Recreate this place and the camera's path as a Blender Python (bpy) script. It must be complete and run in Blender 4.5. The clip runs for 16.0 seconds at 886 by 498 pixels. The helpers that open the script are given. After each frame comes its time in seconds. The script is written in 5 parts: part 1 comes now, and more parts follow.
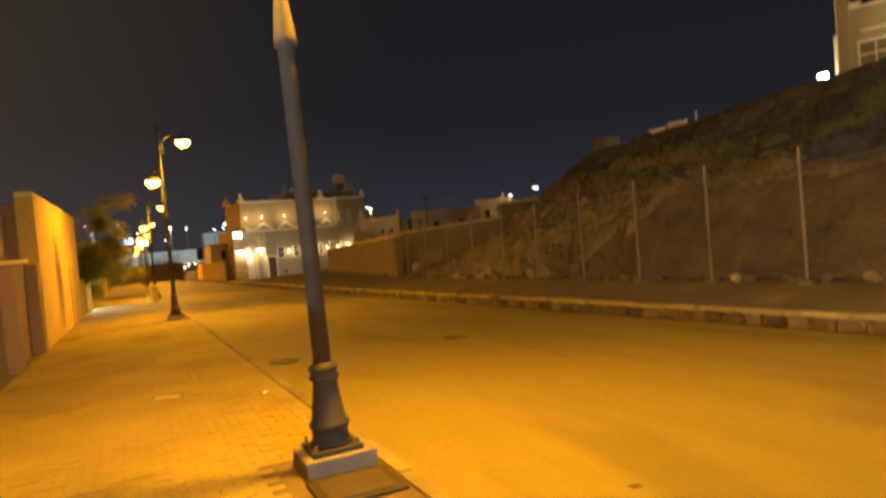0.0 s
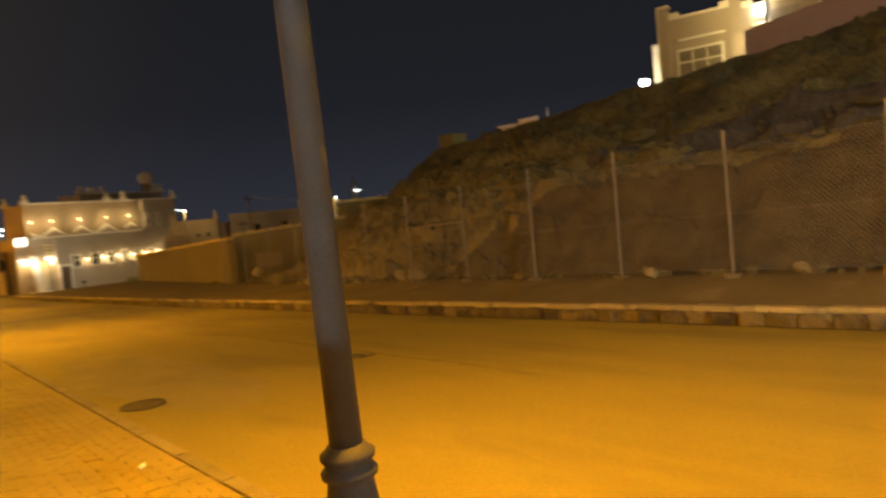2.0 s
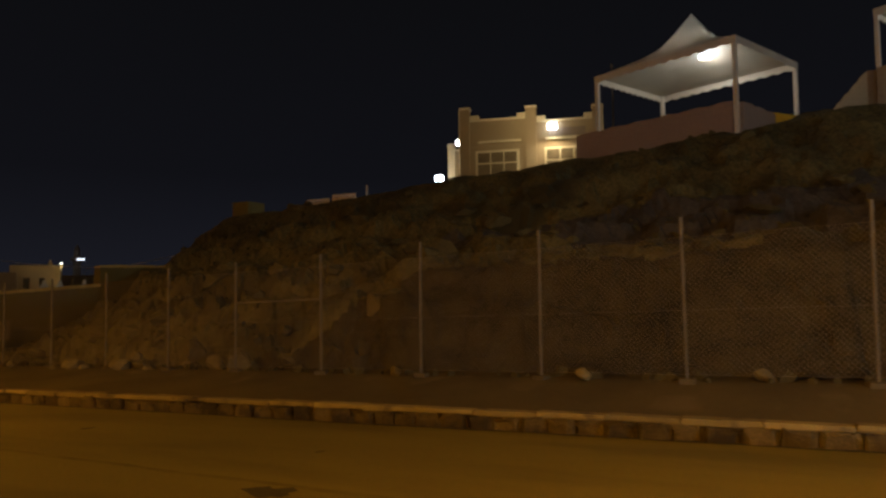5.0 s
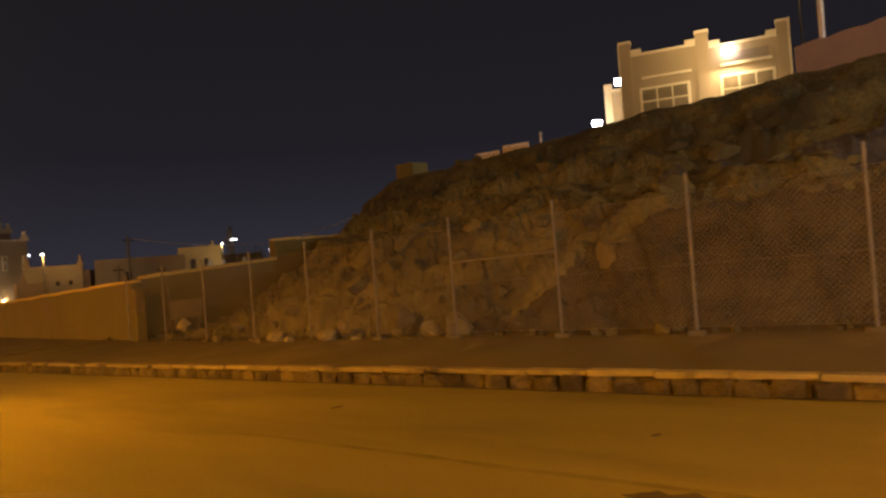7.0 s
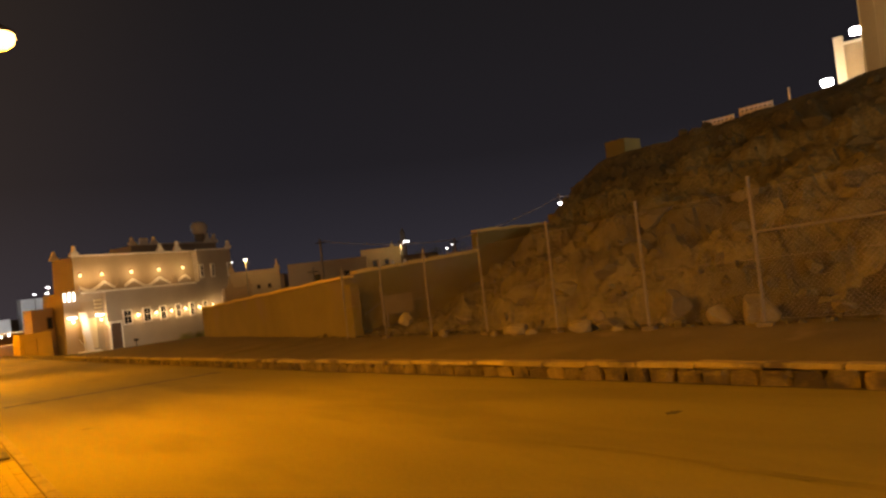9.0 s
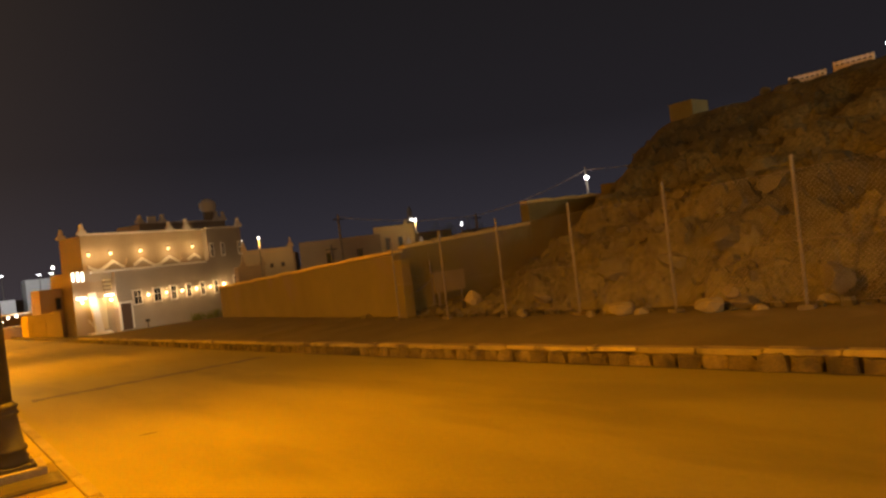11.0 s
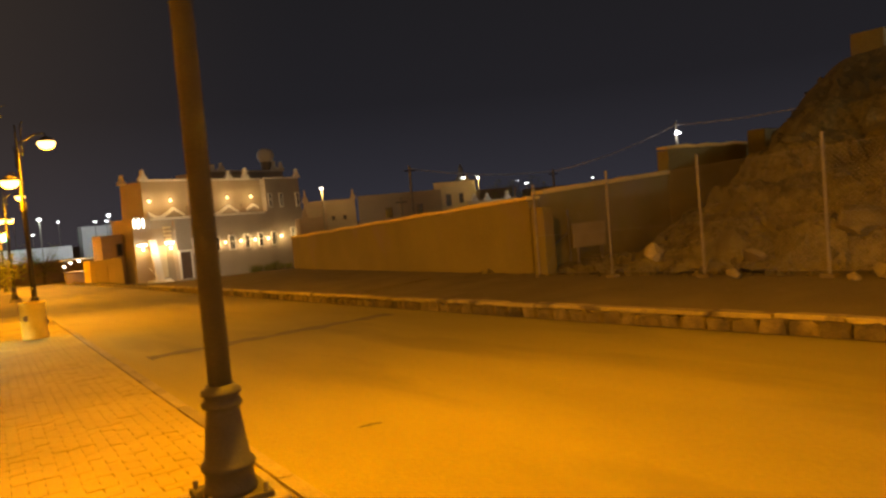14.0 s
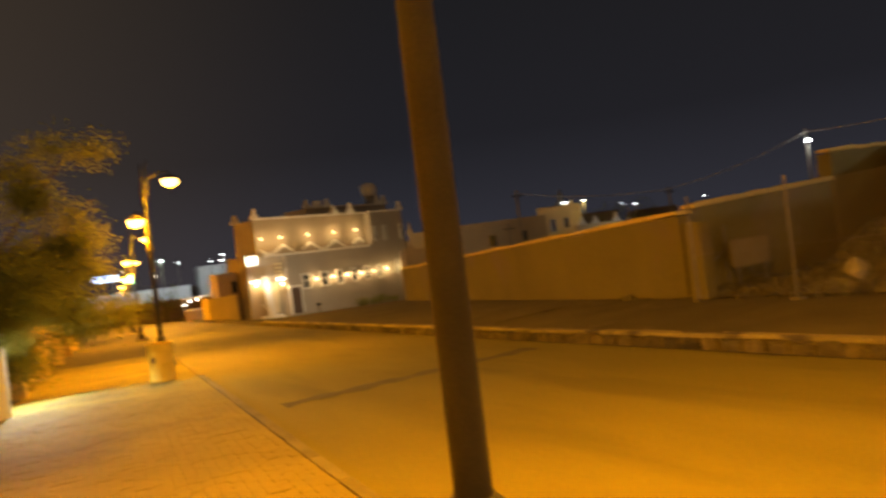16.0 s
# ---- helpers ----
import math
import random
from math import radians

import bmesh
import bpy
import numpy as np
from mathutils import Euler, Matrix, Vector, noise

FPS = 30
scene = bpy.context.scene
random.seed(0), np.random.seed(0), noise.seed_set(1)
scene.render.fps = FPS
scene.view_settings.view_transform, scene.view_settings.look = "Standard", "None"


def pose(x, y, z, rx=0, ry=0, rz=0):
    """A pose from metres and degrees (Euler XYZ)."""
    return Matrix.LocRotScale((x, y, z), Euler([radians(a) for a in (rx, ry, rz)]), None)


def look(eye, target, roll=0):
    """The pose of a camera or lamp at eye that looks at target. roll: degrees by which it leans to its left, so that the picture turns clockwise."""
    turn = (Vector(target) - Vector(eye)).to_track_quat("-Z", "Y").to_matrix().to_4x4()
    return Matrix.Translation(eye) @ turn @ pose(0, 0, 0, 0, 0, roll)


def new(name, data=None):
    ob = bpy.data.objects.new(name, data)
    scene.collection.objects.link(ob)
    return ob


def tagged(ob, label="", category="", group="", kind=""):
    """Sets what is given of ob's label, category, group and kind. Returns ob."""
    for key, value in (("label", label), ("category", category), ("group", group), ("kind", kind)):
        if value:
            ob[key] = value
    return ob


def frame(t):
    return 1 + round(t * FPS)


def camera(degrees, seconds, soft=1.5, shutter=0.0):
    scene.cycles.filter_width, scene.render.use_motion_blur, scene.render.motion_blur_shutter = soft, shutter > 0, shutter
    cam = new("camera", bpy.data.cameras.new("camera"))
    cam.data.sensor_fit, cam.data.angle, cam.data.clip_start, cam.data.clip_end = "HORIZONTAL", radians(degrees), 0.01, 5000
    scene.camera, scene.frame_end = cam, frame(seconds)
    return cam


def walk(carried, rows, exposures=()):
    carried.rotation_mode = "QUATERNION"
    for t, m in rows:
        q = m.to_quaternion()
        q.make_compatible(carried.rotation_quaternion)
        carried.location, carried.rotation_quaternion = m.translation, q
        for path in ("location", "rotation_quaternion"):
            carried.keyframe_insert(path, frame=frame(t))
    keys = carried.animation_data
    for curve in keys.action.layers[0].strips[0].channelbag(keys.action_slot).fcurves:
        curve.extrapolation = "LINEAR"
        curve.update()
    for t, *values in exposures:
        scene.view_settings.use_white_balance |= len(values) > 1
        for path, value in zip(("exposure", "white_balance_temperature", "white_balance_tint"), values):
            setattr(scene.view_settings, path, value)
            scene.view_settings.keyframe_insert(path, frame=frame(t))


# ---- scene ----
cam = camera(65.7, 16.0, 2.5, 0.6)
PATH = [
    (0, (-1.229, -5.242, 1.820), (-0.399, -3.424, 1.747), -4.98),
    (0.5, (-1.323, -4.531, 1.815), (-0.482, -2.729, 1.595), -6.91),
    (1, (-1.317, -3.799, 1.794), (-0.425, -2.023, 1.576), -7.60),
    (1.5, (-1.435, -3.093, 1.756), (-0.447, -1.356, 1.673), -6.92),
    (2, (-1.357, -2.387, 1.745), (-0.080, -0.852, 1.634), -5.38),
    (2.5, (-1.430, -1.719, 1.715), (0.019, -0.347, 1.578), -4.68),
    (3, (-1.291, -0.967, 1.680), (0.435, 0.043, 1.668), -3.61),
    (5.5, (-0.876, 2.555, 1.588), (0.863, 3.533, 1.727), -0.14),
    (6, (-0.743, 3.271, 1.524), (0.888, 4.429, 1.541), -2.57),
    (6.5, (-0.623, 3.984, 1.450), (0.980, 5.176, 1.353), -3.45),
    (7, (-0.489, 4.736, 1.508), (1.063, 5.998, 1.524), -4.38),
    (7.5, (-0.411, 5.431, 1.409), (1.114, 6.721, 1.314), -5.19),
    (8, (-0.397, 6.313, 1.355), (0.990, 7.753, 1.282), -5.49),
    (8.5, (-0.418, 7.018, 1.337), (0.888, 8.532, 1.302), -6.03),
    (9, (-0.392, 7.712, 1.300), (0.824, 9.299, 1.356), -6.41),
    (11.5, (-0.613, 11.382, 1.349), (0.591, 12.979, 1.304), -6.40),
    (12, (-0.656, 12.115, 1.329), (0.494, 13.750, 1.247), -5.58),
    (12.5, (-0.710, 12.808, 1.299), (0.342, 14.506, 1.206), -5.58),
    (13, (-0.848, 13.548, 1.250), (0.230, 15.230, 1.153), -5.40),
    (13.5, (-0.934, 14.284, 1.188), (0.197, 15.929, 1.055), -5.63),
    (14, (-1.094, 14.948, 1.187), (0.012, 16.611, 1.080), -4.91),
    (14.5, (-1.182, 15.616, 1.176), (-0.064, 17.272, 1.088), -4.01),
    (15, (-1.197, 16.139, 1.186), (-0.180, 17.859, 1.115), -4.53),
    (15.5, (-1.187, 16.540, 1.173), (-0.132, 18.239, 1.119), -6.14),
    (16, (-1.081, 16.884, 1.157), (-0.210, 18.684, 1.164), -7.20),
]
EXPOSURES = [
    (0, 0.0, 6100, 0), (0.5, 0.08, 6050, -2), (1.0, -0.1, 6050, -2), (1.5, -0.02, 6050, -2), (2.0, 0.1, 6000, -2), (3.0, 0.2, 5950, -2), (4.2, -0.6, 6000, 2), (5.3, -1.45, 5700, 6),
    (5.5, -1.35, 5700, 6), (6.0, -0.7, 6200, 11), (6.5, -0.05, 6500, 15), (7.0, 0.0, 6500, 15), (8.0, 0.0, 6750, 16), (9.0, 0.02, 6950, 16), (12.5, 0.11, 6850, 12), (16.0, 0.14, 6400, 4)]
walk(cam, [(t, look(eye, target, roll)) for t, eye, target, roll in PATH], EXPOSURES)

# ---- world and large lights ----
world = bpy.data.worlds.new("night_sky")
scene.world = world
world.use_nodes = True
wn, wl = world.node_tree.nodes, world.node_tree.links
w_bg = wn["Background"]
w_co = wn.new("ShaderNodeTexCoord")
w_sep = wn.new("ShaderNodeSeparateXYZ")
w_ramp = wn.new("ShaderNodeValToRGB")
w_side = wn.new("ShaderNodeMapRange")
w_mix = wn.new("ShaderNodeMix")
w_mix.data_type = "RGBA"
w_mix.blend_type = "ADD"
w_mix.inputs["B"].default_value = (0.04, 0.0235, 0.0095, 1)   # warm side tint that imitates veiling glare from the lamps
w_side.inputs["From Min"].default_value, w_side.inputs["From Max"].default_value = 0.42, -0.5
w_side.interpolation_type = "SMOOTHSTEP"
wl.new(w_co.outputs["Generated"], w_sep.inputs[0])
wl.new(w_sep.outputs["Z"], w_ramp.inputs[0])
wl.new(w_sep.outputs["X"], w_side.inputs["Value"])
wl.new(w_side.outputs[0], w_mix.inputs["Factor"])
wl.new(w_ramp.outputs[0], w_mix.inputs["A"])
wl.new(w_mix.outputs["Result"], w_bg.inputs[0])
w_ramp.color_ramp.elements[0].position = 0.0
w_ramp.color_ramp.elements[0].color = (0.028, 0.0265, 0.036, 1)
w_ramp.color_ramp.elements[1].position = 0.5
w_ramp.color_ramp.elements[1].color = (0.0098, 0.009, 0.0094, 1)
w_mid = w_ramp.color_ramp.elements.new(0.16)
w_mid.color = (0.0142, 0.0132, 0.0168, 1)
w_bg.inputs[1].default_value = 1.0

SODIUM = (1.0, 0.375, 0.0)
WARM = (1.0, 0.62, 0.25)
COOL = (0.86, 0.93, 1.0)


def point_light(name, place, watts, color, radius=0.1):
    data = bpy.data.lights.new(name, "POINT")
    data.energy, data.color, data.shadow_soft_size = watts, color, radius
    ob = new(name, data)
    ob.location = place
    return ob


def spot_light(name, place, target, watts, color, size=150, blend=0.6, radius=0.1):
    data = bpy.data.lights.new(name, "SPOT")
    data.energy, data.color, data.shadow_soft_size = watts, color, radius
    data.spot_size, data.spot_blend = radians(size), blend
    ob = new(name, data)
    ob.matrix_world = look(place, target)
    return ob


# ---- the lie of the land ----
FALL = 0.0281          # the street falls along +y


def kerb_x(y):
    return 8.62 - 0.024 * y


def fence_x(y):
    return 10.2 + 0.039 * y


def walk_z(y):
    return -FALL * max(-80.0, min(y, 160.0))


def road_z(x, y):
    return walk_z(y) - 0.06 - (0.032 + 0.0005 * max(0.0, min(y, 30.0))) * (x - 0.5)


def road_top(x, y):
    return road_z(x, y) + 0.012 * noise.noise(Vector((x * 0.3, y * 0.2, 0)))


def verge_z(x, y):
    a, b = kerb_x(y) + 0.25, fence_x(y)
    k = max(0.0, min(1.0, (x - a) / (b - a)))
    near = road_z(kerb_x(y), y) + 0.28
    far = 0.25 - 0.035 * y if y < 30 else -0.8 - 0.03 * (y - 30)
    return near + (far - near) * k


def smooth(a, b, v):
    k = max(0.0, min(1.0, (v - a) / (b - a)))
    return k * k * (3 - 2 * k)


def ridge_z(y):
    pts = ((-60, 6.5), (-14, 6.7), (-2, 6.75), (1, 6.75), (4, 6.45), (7, 6.15), (12, 5.95), (15, 5.8), (18, 5.5), (21, 5.3), (26, 5.05), (40, 5.0))
    for (y0, z0), (y1, z1) in zip(pts, pts[1:]):
        if y <= y1:
            return z0 + (z1 - z0) * (max(y, y0) - y0) / (y1 - y0)
    return pts[-1][1]


def hill_z(x, y, rough=True):
    base = verge_z(fence_x(y), y)
    x0, x1 = fence_x(y) + 0.7, 22.3
    s = (x - x0) / (x1 - x0)
    top = ridge_z(y)
    if s <= 0:
        z = base
    elif s >= 1:
        z = top + 0.02 * (x - x1)
    else:
        slope = s ** (0.86 + 0.3 * smooth(18.0, 26.0, y)) + 0.1 * smooth(0.0, 0.1, s) * (1 - smooth(0.2, 0.6, s)) * smooth(26.0, 21.0, y)
        # lower cliff with a bench above it, towards the near end
        cliff = 0.40 * smooth(0.0, 0.17, s) + 0.05 * smooth(0.2, 0.36, s) + 0.55 * smooth(0.3, 1.02, s)
        k = smooth(13.0, 8.0, y) * 0.8
        z = base + (top - base) * (slope * (1 - k) + cliff * k)
    # the flank falls away behind the far end
    end = smooth(24.7 + 0.10 * (x - 12), 30.4 + 0.25 * max(0.0, x - 16), y)
    low = base + 0.02 * (x - x0)
    z = z + (low - z) * end
    if rough and s > -0.08:
        a = min(1.0, max(0.0, (s + 0.08) * 9)) * (1 - 0.75 * smooth(0.8, 1.0, s))
        a *= 1 - 0.55 * smooth(12.0, 8.0, y) * smooth(0.22, 0.1, s)
        v = Vector((x * 0.55, y * 0.55, z * 0.55))
        z += a * 0.35 * noise.fractal(v, 0.9, 2.1, 5)
        z += a * 0.13 * math.sin(6.3 * (z / 0.95 + 0.5 * noise.noise(v * 0.7)))
        for size, depth in ((1.0, 0.13), (2.4, 0.075)):
            q = Vector((x * size * 0.9 + 0.2 * y, y * size * 0.75, 0.6 * size * z))
            dist, pts = noise.voronoi(q)
            gap = dist[1] - dist[0]
            z += a * depth * (noise.cell(pts[0] * 7.1) - 0.5)
            z -= a * depth * 0.75 * (1 - smooth(0.0, 0.16, gap))
    return z


# ---- materials ----
def surface(name, color, rough=0.85, scale=3.0, fine=40.0, vary=0.35, bump=0.3, metal=0.0, per_object=0.0, stretch=(1, 1, 1), dirt=None):
    """A procedural surface with two scales of variation, in world metres."""
    m = bpy.data.materials.new(name)
    m.use_nodes = True
    n, l = m.node_tree.nodes, m.node_tree.links
    b = n["Principled BSDF"]
    geo = n.new("ShaderNodeNewGeometry")
    mapping = n.new("ShaderNodeVectorMath")
    mapping.operation = "MULTIPLY"
    mapping.inputs[1].default_value = stretch
    l.new(geo.outputs["Position"], mapping.inputs[0])
    big, small = n.new("ShaderNodeTexNoise"), n.new("ShaderNodeTexNoise")
    for t, s, d in ((big, scale, 4.0), (small, fine, 3.0)):
        t.inputs["Scale"].default_value, t.inputs["Detail"].default_value = s, d
        l.new(mapping.outputs[0], t.inputs["Vector"])
    add = n.new("ShaderNodeMath")
    add.operation = "ADD"
    l.new(big.outputs["Fac"], add.inputs[0])
    l.new(small.outputs["Fac"], add.inputs[1])
    ramp = n.new("ShaderNodeValToRGB")
    half = n.new("ShaderNodeMath")
    half.operation = "MULTIPLY"
    half.inputs[1].default_value = 0.5
    l.new(add.outputs[0], half.inputs[0])
    l.new(half.outputs[0], ramp.inputs[0])
    lo = [max(0.0, c * (1 - vary)) for c in color]
    hi = [min(1.0, c * (1 + vary)) for c in color]
    ramp.color_ramp.elements[0].position, ramp.color_ramp.elements[0].color = 0.33, (*lo, 1)
    ramp.color_ramp.elements[1].position, ramp.color_ramp.elements[1].color = 0.67, (*hi, 1)
    out = ramp.outputs[0]
    if dirt:
        spot = n.new("ShaderNodeTexNoise")
        spot.inputs["Scale"].default_value, spot.inputs["Detail"].default_value = dirt[1], 5.0
        l.new(mapping.outputs[0], spot.inputs["Vector"])
        cut = n.new("ShaderNodeValToRGB")
        cut.color_ramp.elements[0].position, cut.color_ramp.elements[1].position = dirt[2], dirt[2] + 0.12
        l.new(spot.outputs["Fac"], cut.inputs[0])
        mix = n.new("ShaderNodeMix")
        mix.data_type = "RGBA"
        l.new(cut.outputs[0], mix.inputs["Factor"])
        l.new(out, mix.inputs["A"])
        mix.inputs["B"].default_value = (*dirt[0], 1)
        out = mix.outputs["Result"]
    if per_object:
        info = n.new("ShaderNodeObjectInfo")
        span = n.new("ShaderNodeMapRange")
        span.inputs["To Min"].default_value, span.inputs["To Max"].default_value = 1 - per_object, 1 + per_object
        l.new(info.outputs["Random"], span.inputs["Value"])
        mul = n.new("ShaderNodeVectorMath")
        mul.operation = "SCALE"
        l.new(out, mul.inputs[0])
        l.new(span.outputs[0], mul.inputs["Scale"])
        out = mul.outputs[0]
    l.new(out, b.inputs["Base Color"])
    b.inputs["Roughness"].default_value, b.inputs["Metallic"].default_value = rough, metal
    if bump:
        bn = n.new("ShaderNodeBump")
        bn.inputs["Strength"].default_value, bn.inputs["Distance"].default_value = bump, 0.02
        l.new(add.outputs[0], bn.inputs["Height"])
        l.new(bn.outputs[0], b.inputs["Normal"])
    return m


def glowing(name, color, strength):
    m = bpy.data.materials.new(name)
    m.use_nodes = True
    b = m.node_tree.nodes["Principled BSDF"]
    b.inputs["Base Color"].default_value = (0.8, 0.8, 0.8, 1)
    b.inputs["Emission Color"].default_value = (*color, 1)
    b.inputs["Emission Strength"].default_value = strength
    return m


def glass(name):
    m = bpy.data.materials.new(name)
    m.use_nodes = True
    b = m.node_tree.nodes["Principled BSDF"]
    b.inputs["Base Color"].default_value = (0.02, 0.022, 0.025, 1)
    b.inputs["Roughness"].default_value = 0.2
    return m


M_ASPHALT = surface("asphalt", (0.25, 0.212, 0.03), 0.78, 0.5, 60, 0.22, 0.25, stretch=(1.5, 0.4, 1), dirt=((0.195, 0.166, 0.026), 0.45, 0.54))
M_JOINT = surface("paver_bed_sand", (0.17, 0.135, 0.065), 0.95, 2, 60)
M_PAVER = surface("concrete_paver", (0.285, 0.232, 0.045), 0.8, 0.8, 70, 0.25, 0.3, per_object=0.2, dirt=((0.19, 0.154, 0.045), 0.5, 0.56))
M_KERB = surface("kerb_concrete", (0.36, 0.3, 0.125), 0.85, 2.2, 45, 0.3, 0.5, per_object=0.25, dirt=((0.11, 0.09, 0.07), 1.6, 0.55))
M_SAND = surface("desert_ground", (0.2, 0.15, 0.1), 0.95, 0.3, 25, 0.3, 0.6)
M_VERGE = surface("dusty_verge", (0.132, 0.107, 0.043), 0.92, 0.7, 40, 0.3, 0.5, dirt=((0.19, 0.15, 0.075), 0.9, 0.6))
M_HILL = surface("hill_rock", (0.148, 0.127, 0.046), 0.95, 0.9, 11, 0.62, 1.0, dirt=((0.08, 0.07, 0.028), 0.4, 0.52))
M_EARTH = surface("dark_cut_earth", (0.072, 0.059, 0.024), 0.95, 1.4, 14, 0.62, 0.9, dirt=((0.1, 0.082, 0.034), 0.8, 0.6))
M_BENCH = surface("dark_bench_band", (0.088, 0.077, 0.06), 0.95, 1.1, 12, 0.45, 1.0, dirt=((0.15, 0.125, 0.09), 0.9, 0.62))
M_BLOCK = surface("embedded_rock", (0.14, 0.119, 0.045), 0.92, 2.0, 25, 0.4, 1.0, per_object=0.25)
M_ROCK = surface("pale_boulder", (0.225, 0.185, 0.08), 0.9, 2.5, 30, 0.3, 0.8, per_object=0.25)
M_POLE = surface("dark_painted_steel", (0.05, 0.049, 0.044), 0.7, 5, 80, 0.25, 0.15, metal=0.05)
M_PLINTH = surface("cast_concrete", (0.25, 0.225, 0.19), 0.85, 4, 50, 0.25, 0.4)
M_STEEL = surface("galvanised_steel", (0.2, 0.182, 0.14), 0.6, 4, 60, 0.25, 0.1, metal=0.3)
M_WIRE = surface("fence_wire", (0.27, 0.24, 0.2), 0.55, 4, 60, 0.2, 0.0, metal=0.5)
M_MUD = surface("ochre_render_wall", (0.178, 0.148, 0.036), 0.92, 0.5, 18, 0.18, 0.5, dirt=((0.18, 0.14, 0.07), 0.35, 0.55))
M_WALL_Y = surface("yellow_plaster", (0.62, 0.47, 0.13), 0.9, 0.6, 25, 0.16, 0.4)
M_WALL_D = surface("brown_plaster", (0.26, 0.19, 0.13), 0.9, 0.6, 25, 0.2, 0.4)
M_ADOBE = surface("grey_adobe_render", (0.4, 0.345, 0.275), 0.92, 0.35, 12, 0.14, 0.4)
M_ADOBE_B = surface("beige_adobe_render", (0.4, 0.32, 0.22), 0.92, 0.35, 12, 0.15, 0.4)
M_WHITE = surface("white_lime_trim", (0.84, 0.8, 0.72), 0.8, 1, 25, 0.08, 0.2)
M_VILLA = surface("villa_plaster", (0.38, 0.275, 0.15), 0.9, 0.5, 20, 0.12, 0.3)
M_CREAM = surface("cream_plaster", (0.72, 0.6, 0.37), 0.85, 0.7, 20, 0.08, 0.2)
M_PINK = surface("pink_render_wall", (0.4, 0.3, 0.25), 0.92, 0.5, 20, 0.14, 0.4)
M_TENT = surface("white_canvas", (0.76, 0.72, 0.64), 0.75, 0.8, 30, 0.08, 0.1)
M_DARKWOOD = surface("dark_door_wood", (0.09, 0.055, 0.035), 0.6, 3, 40, 0.3, 0.2, stretch=(6, 6, 0.6))
M_GLASS = glass("dark_window_glass")
# amber base colour stands in for warm light in the villa panes
M_AMBER = surface("amber_lit_pane", (0.2, 0.145, 0.075), 0.35, 2, 30, 0.3, 0.0)
M_BARREL = surface("barrel_paint", (0.8, 0.58, 0.06), 0.7, 3, 30, 0.15, 0.2)
M_SIGN = surface("weathered_board", (0.25, 0.2, 0.09), 0.8, 2, 30, 0.15, 0.2)
M_TANK = surface("water_tank_plastic", (0.75, 0.72, 0.66), 0.6, 2, 30, 0.1, 0.1)
M_TRUNK = surface("bark", (0.12, 0.09, 0.06), 0.95, 6, 40, 0.35, 0.8)
M_LEAF = surface("foliage", (0.16, 0.175, 0.045), 0.65, 2, 20, 0.4, 0.0)
leaf_n, leaf_l = M_LEAF.node_tree.nodes, M_LEAF.node_tree.links
leaf_t, leaf_m = leaf_n.new("ShaderNodeBsdfTranslucent"), leaf_n.new("ShaderNodeMixShader")
leaf_t.inputs["Color"].default_value = (0.36, 0.38, 0.07, 1)
leaf_m.inputs[0].default_value = 0.5
leaf_l.new(leaf_n["Principled BSDF"].outputs[0], leaf_m.inputs[1])
leaf_l.new(leaf_t.outputs[0], leaf_m.inputs[2])
leaf_l.new(leaf_m.outputs[0], leaf_n["Material Output"].inputs["Surface"])
M_FOOTING = surface("dusty_footing", (0.14, 0.114, 0.062), 0.92, 3, 40, 0.3, 0.5)
M_LID = surface("dirty_iron_lid", (0.07, 0.062, 0.048), 0.55, 3, 40, 0.35, 0.4, dirt=((0.13, 0.105, 0.07), 2.0, 0.6))
M_IRON = surface("cast_iron", (0.06, 0.055, 0.05), 0.6, 8, 60, 0.3, 0.4, metal=0.5)
M_SODIUM = glowing("sodium_bowl", (1.0, 0.55, 0.16), 7.0)
M_LED = glowing("white_lamp_face", (0.95, 0.98, 1.0), 40)
M_FARLAMP = glowing("distant_white_lamp", (0.93, 0.97, 1.0), 9)
M_WARMGLOW = glowing("warm_sconce_glass", (1.0, 0.72, 0.35), 6)
M_WHITEGLOW = glowing("white_strip_lamp", (1.0, 0.93, 0.82), 10)
M_LITPALE = surface("pale_far_wall", (0.6, 0.6, 0.58), 0.9, 0.2, 5, 0.1, 0.1)
M_GREENGLOW = glowing("green_sign_lamp", (0.1, 1.0, 0.45), 5)


# ---- mesh helpers ----
def bx(bm, x0, x1, y0, y1, z0, z1, m=None):
    vs = [bm.verts.new(Vector((x, y, z)) if m is None else m @ Vector((x, y, z))) for x, y, z in
          ((x0, y0, z0), (x1, y0, z0), (x1, y1, z0), (x0, y1, z0), (x0, y0, z1), (x1, y0, z1), (x1, y1, z1), (x0, y1, z1))]
    for f in ((3, 2, 1, 0), (4, 5, 6, 7), (0, 1, 5, 4), (1, 2, 6, 5), (2, 3, 7, 6), (3, 0, 4, 7)):
        bm.faces.new([vs[i] for i in f])
    return bm


def box(x0, x1, y0, y1, z0, z1, m=None, bevel=0.0):
    bm = bx(bmesh.new(), x0, x1, y0, y1, z0, z1, m)
    if bevel:
        bmesh.ops.bevel(bm, geom=bm.edges[:], offset=bevel, segments=2, affect="EDGES", profile=0.6)
    return bm


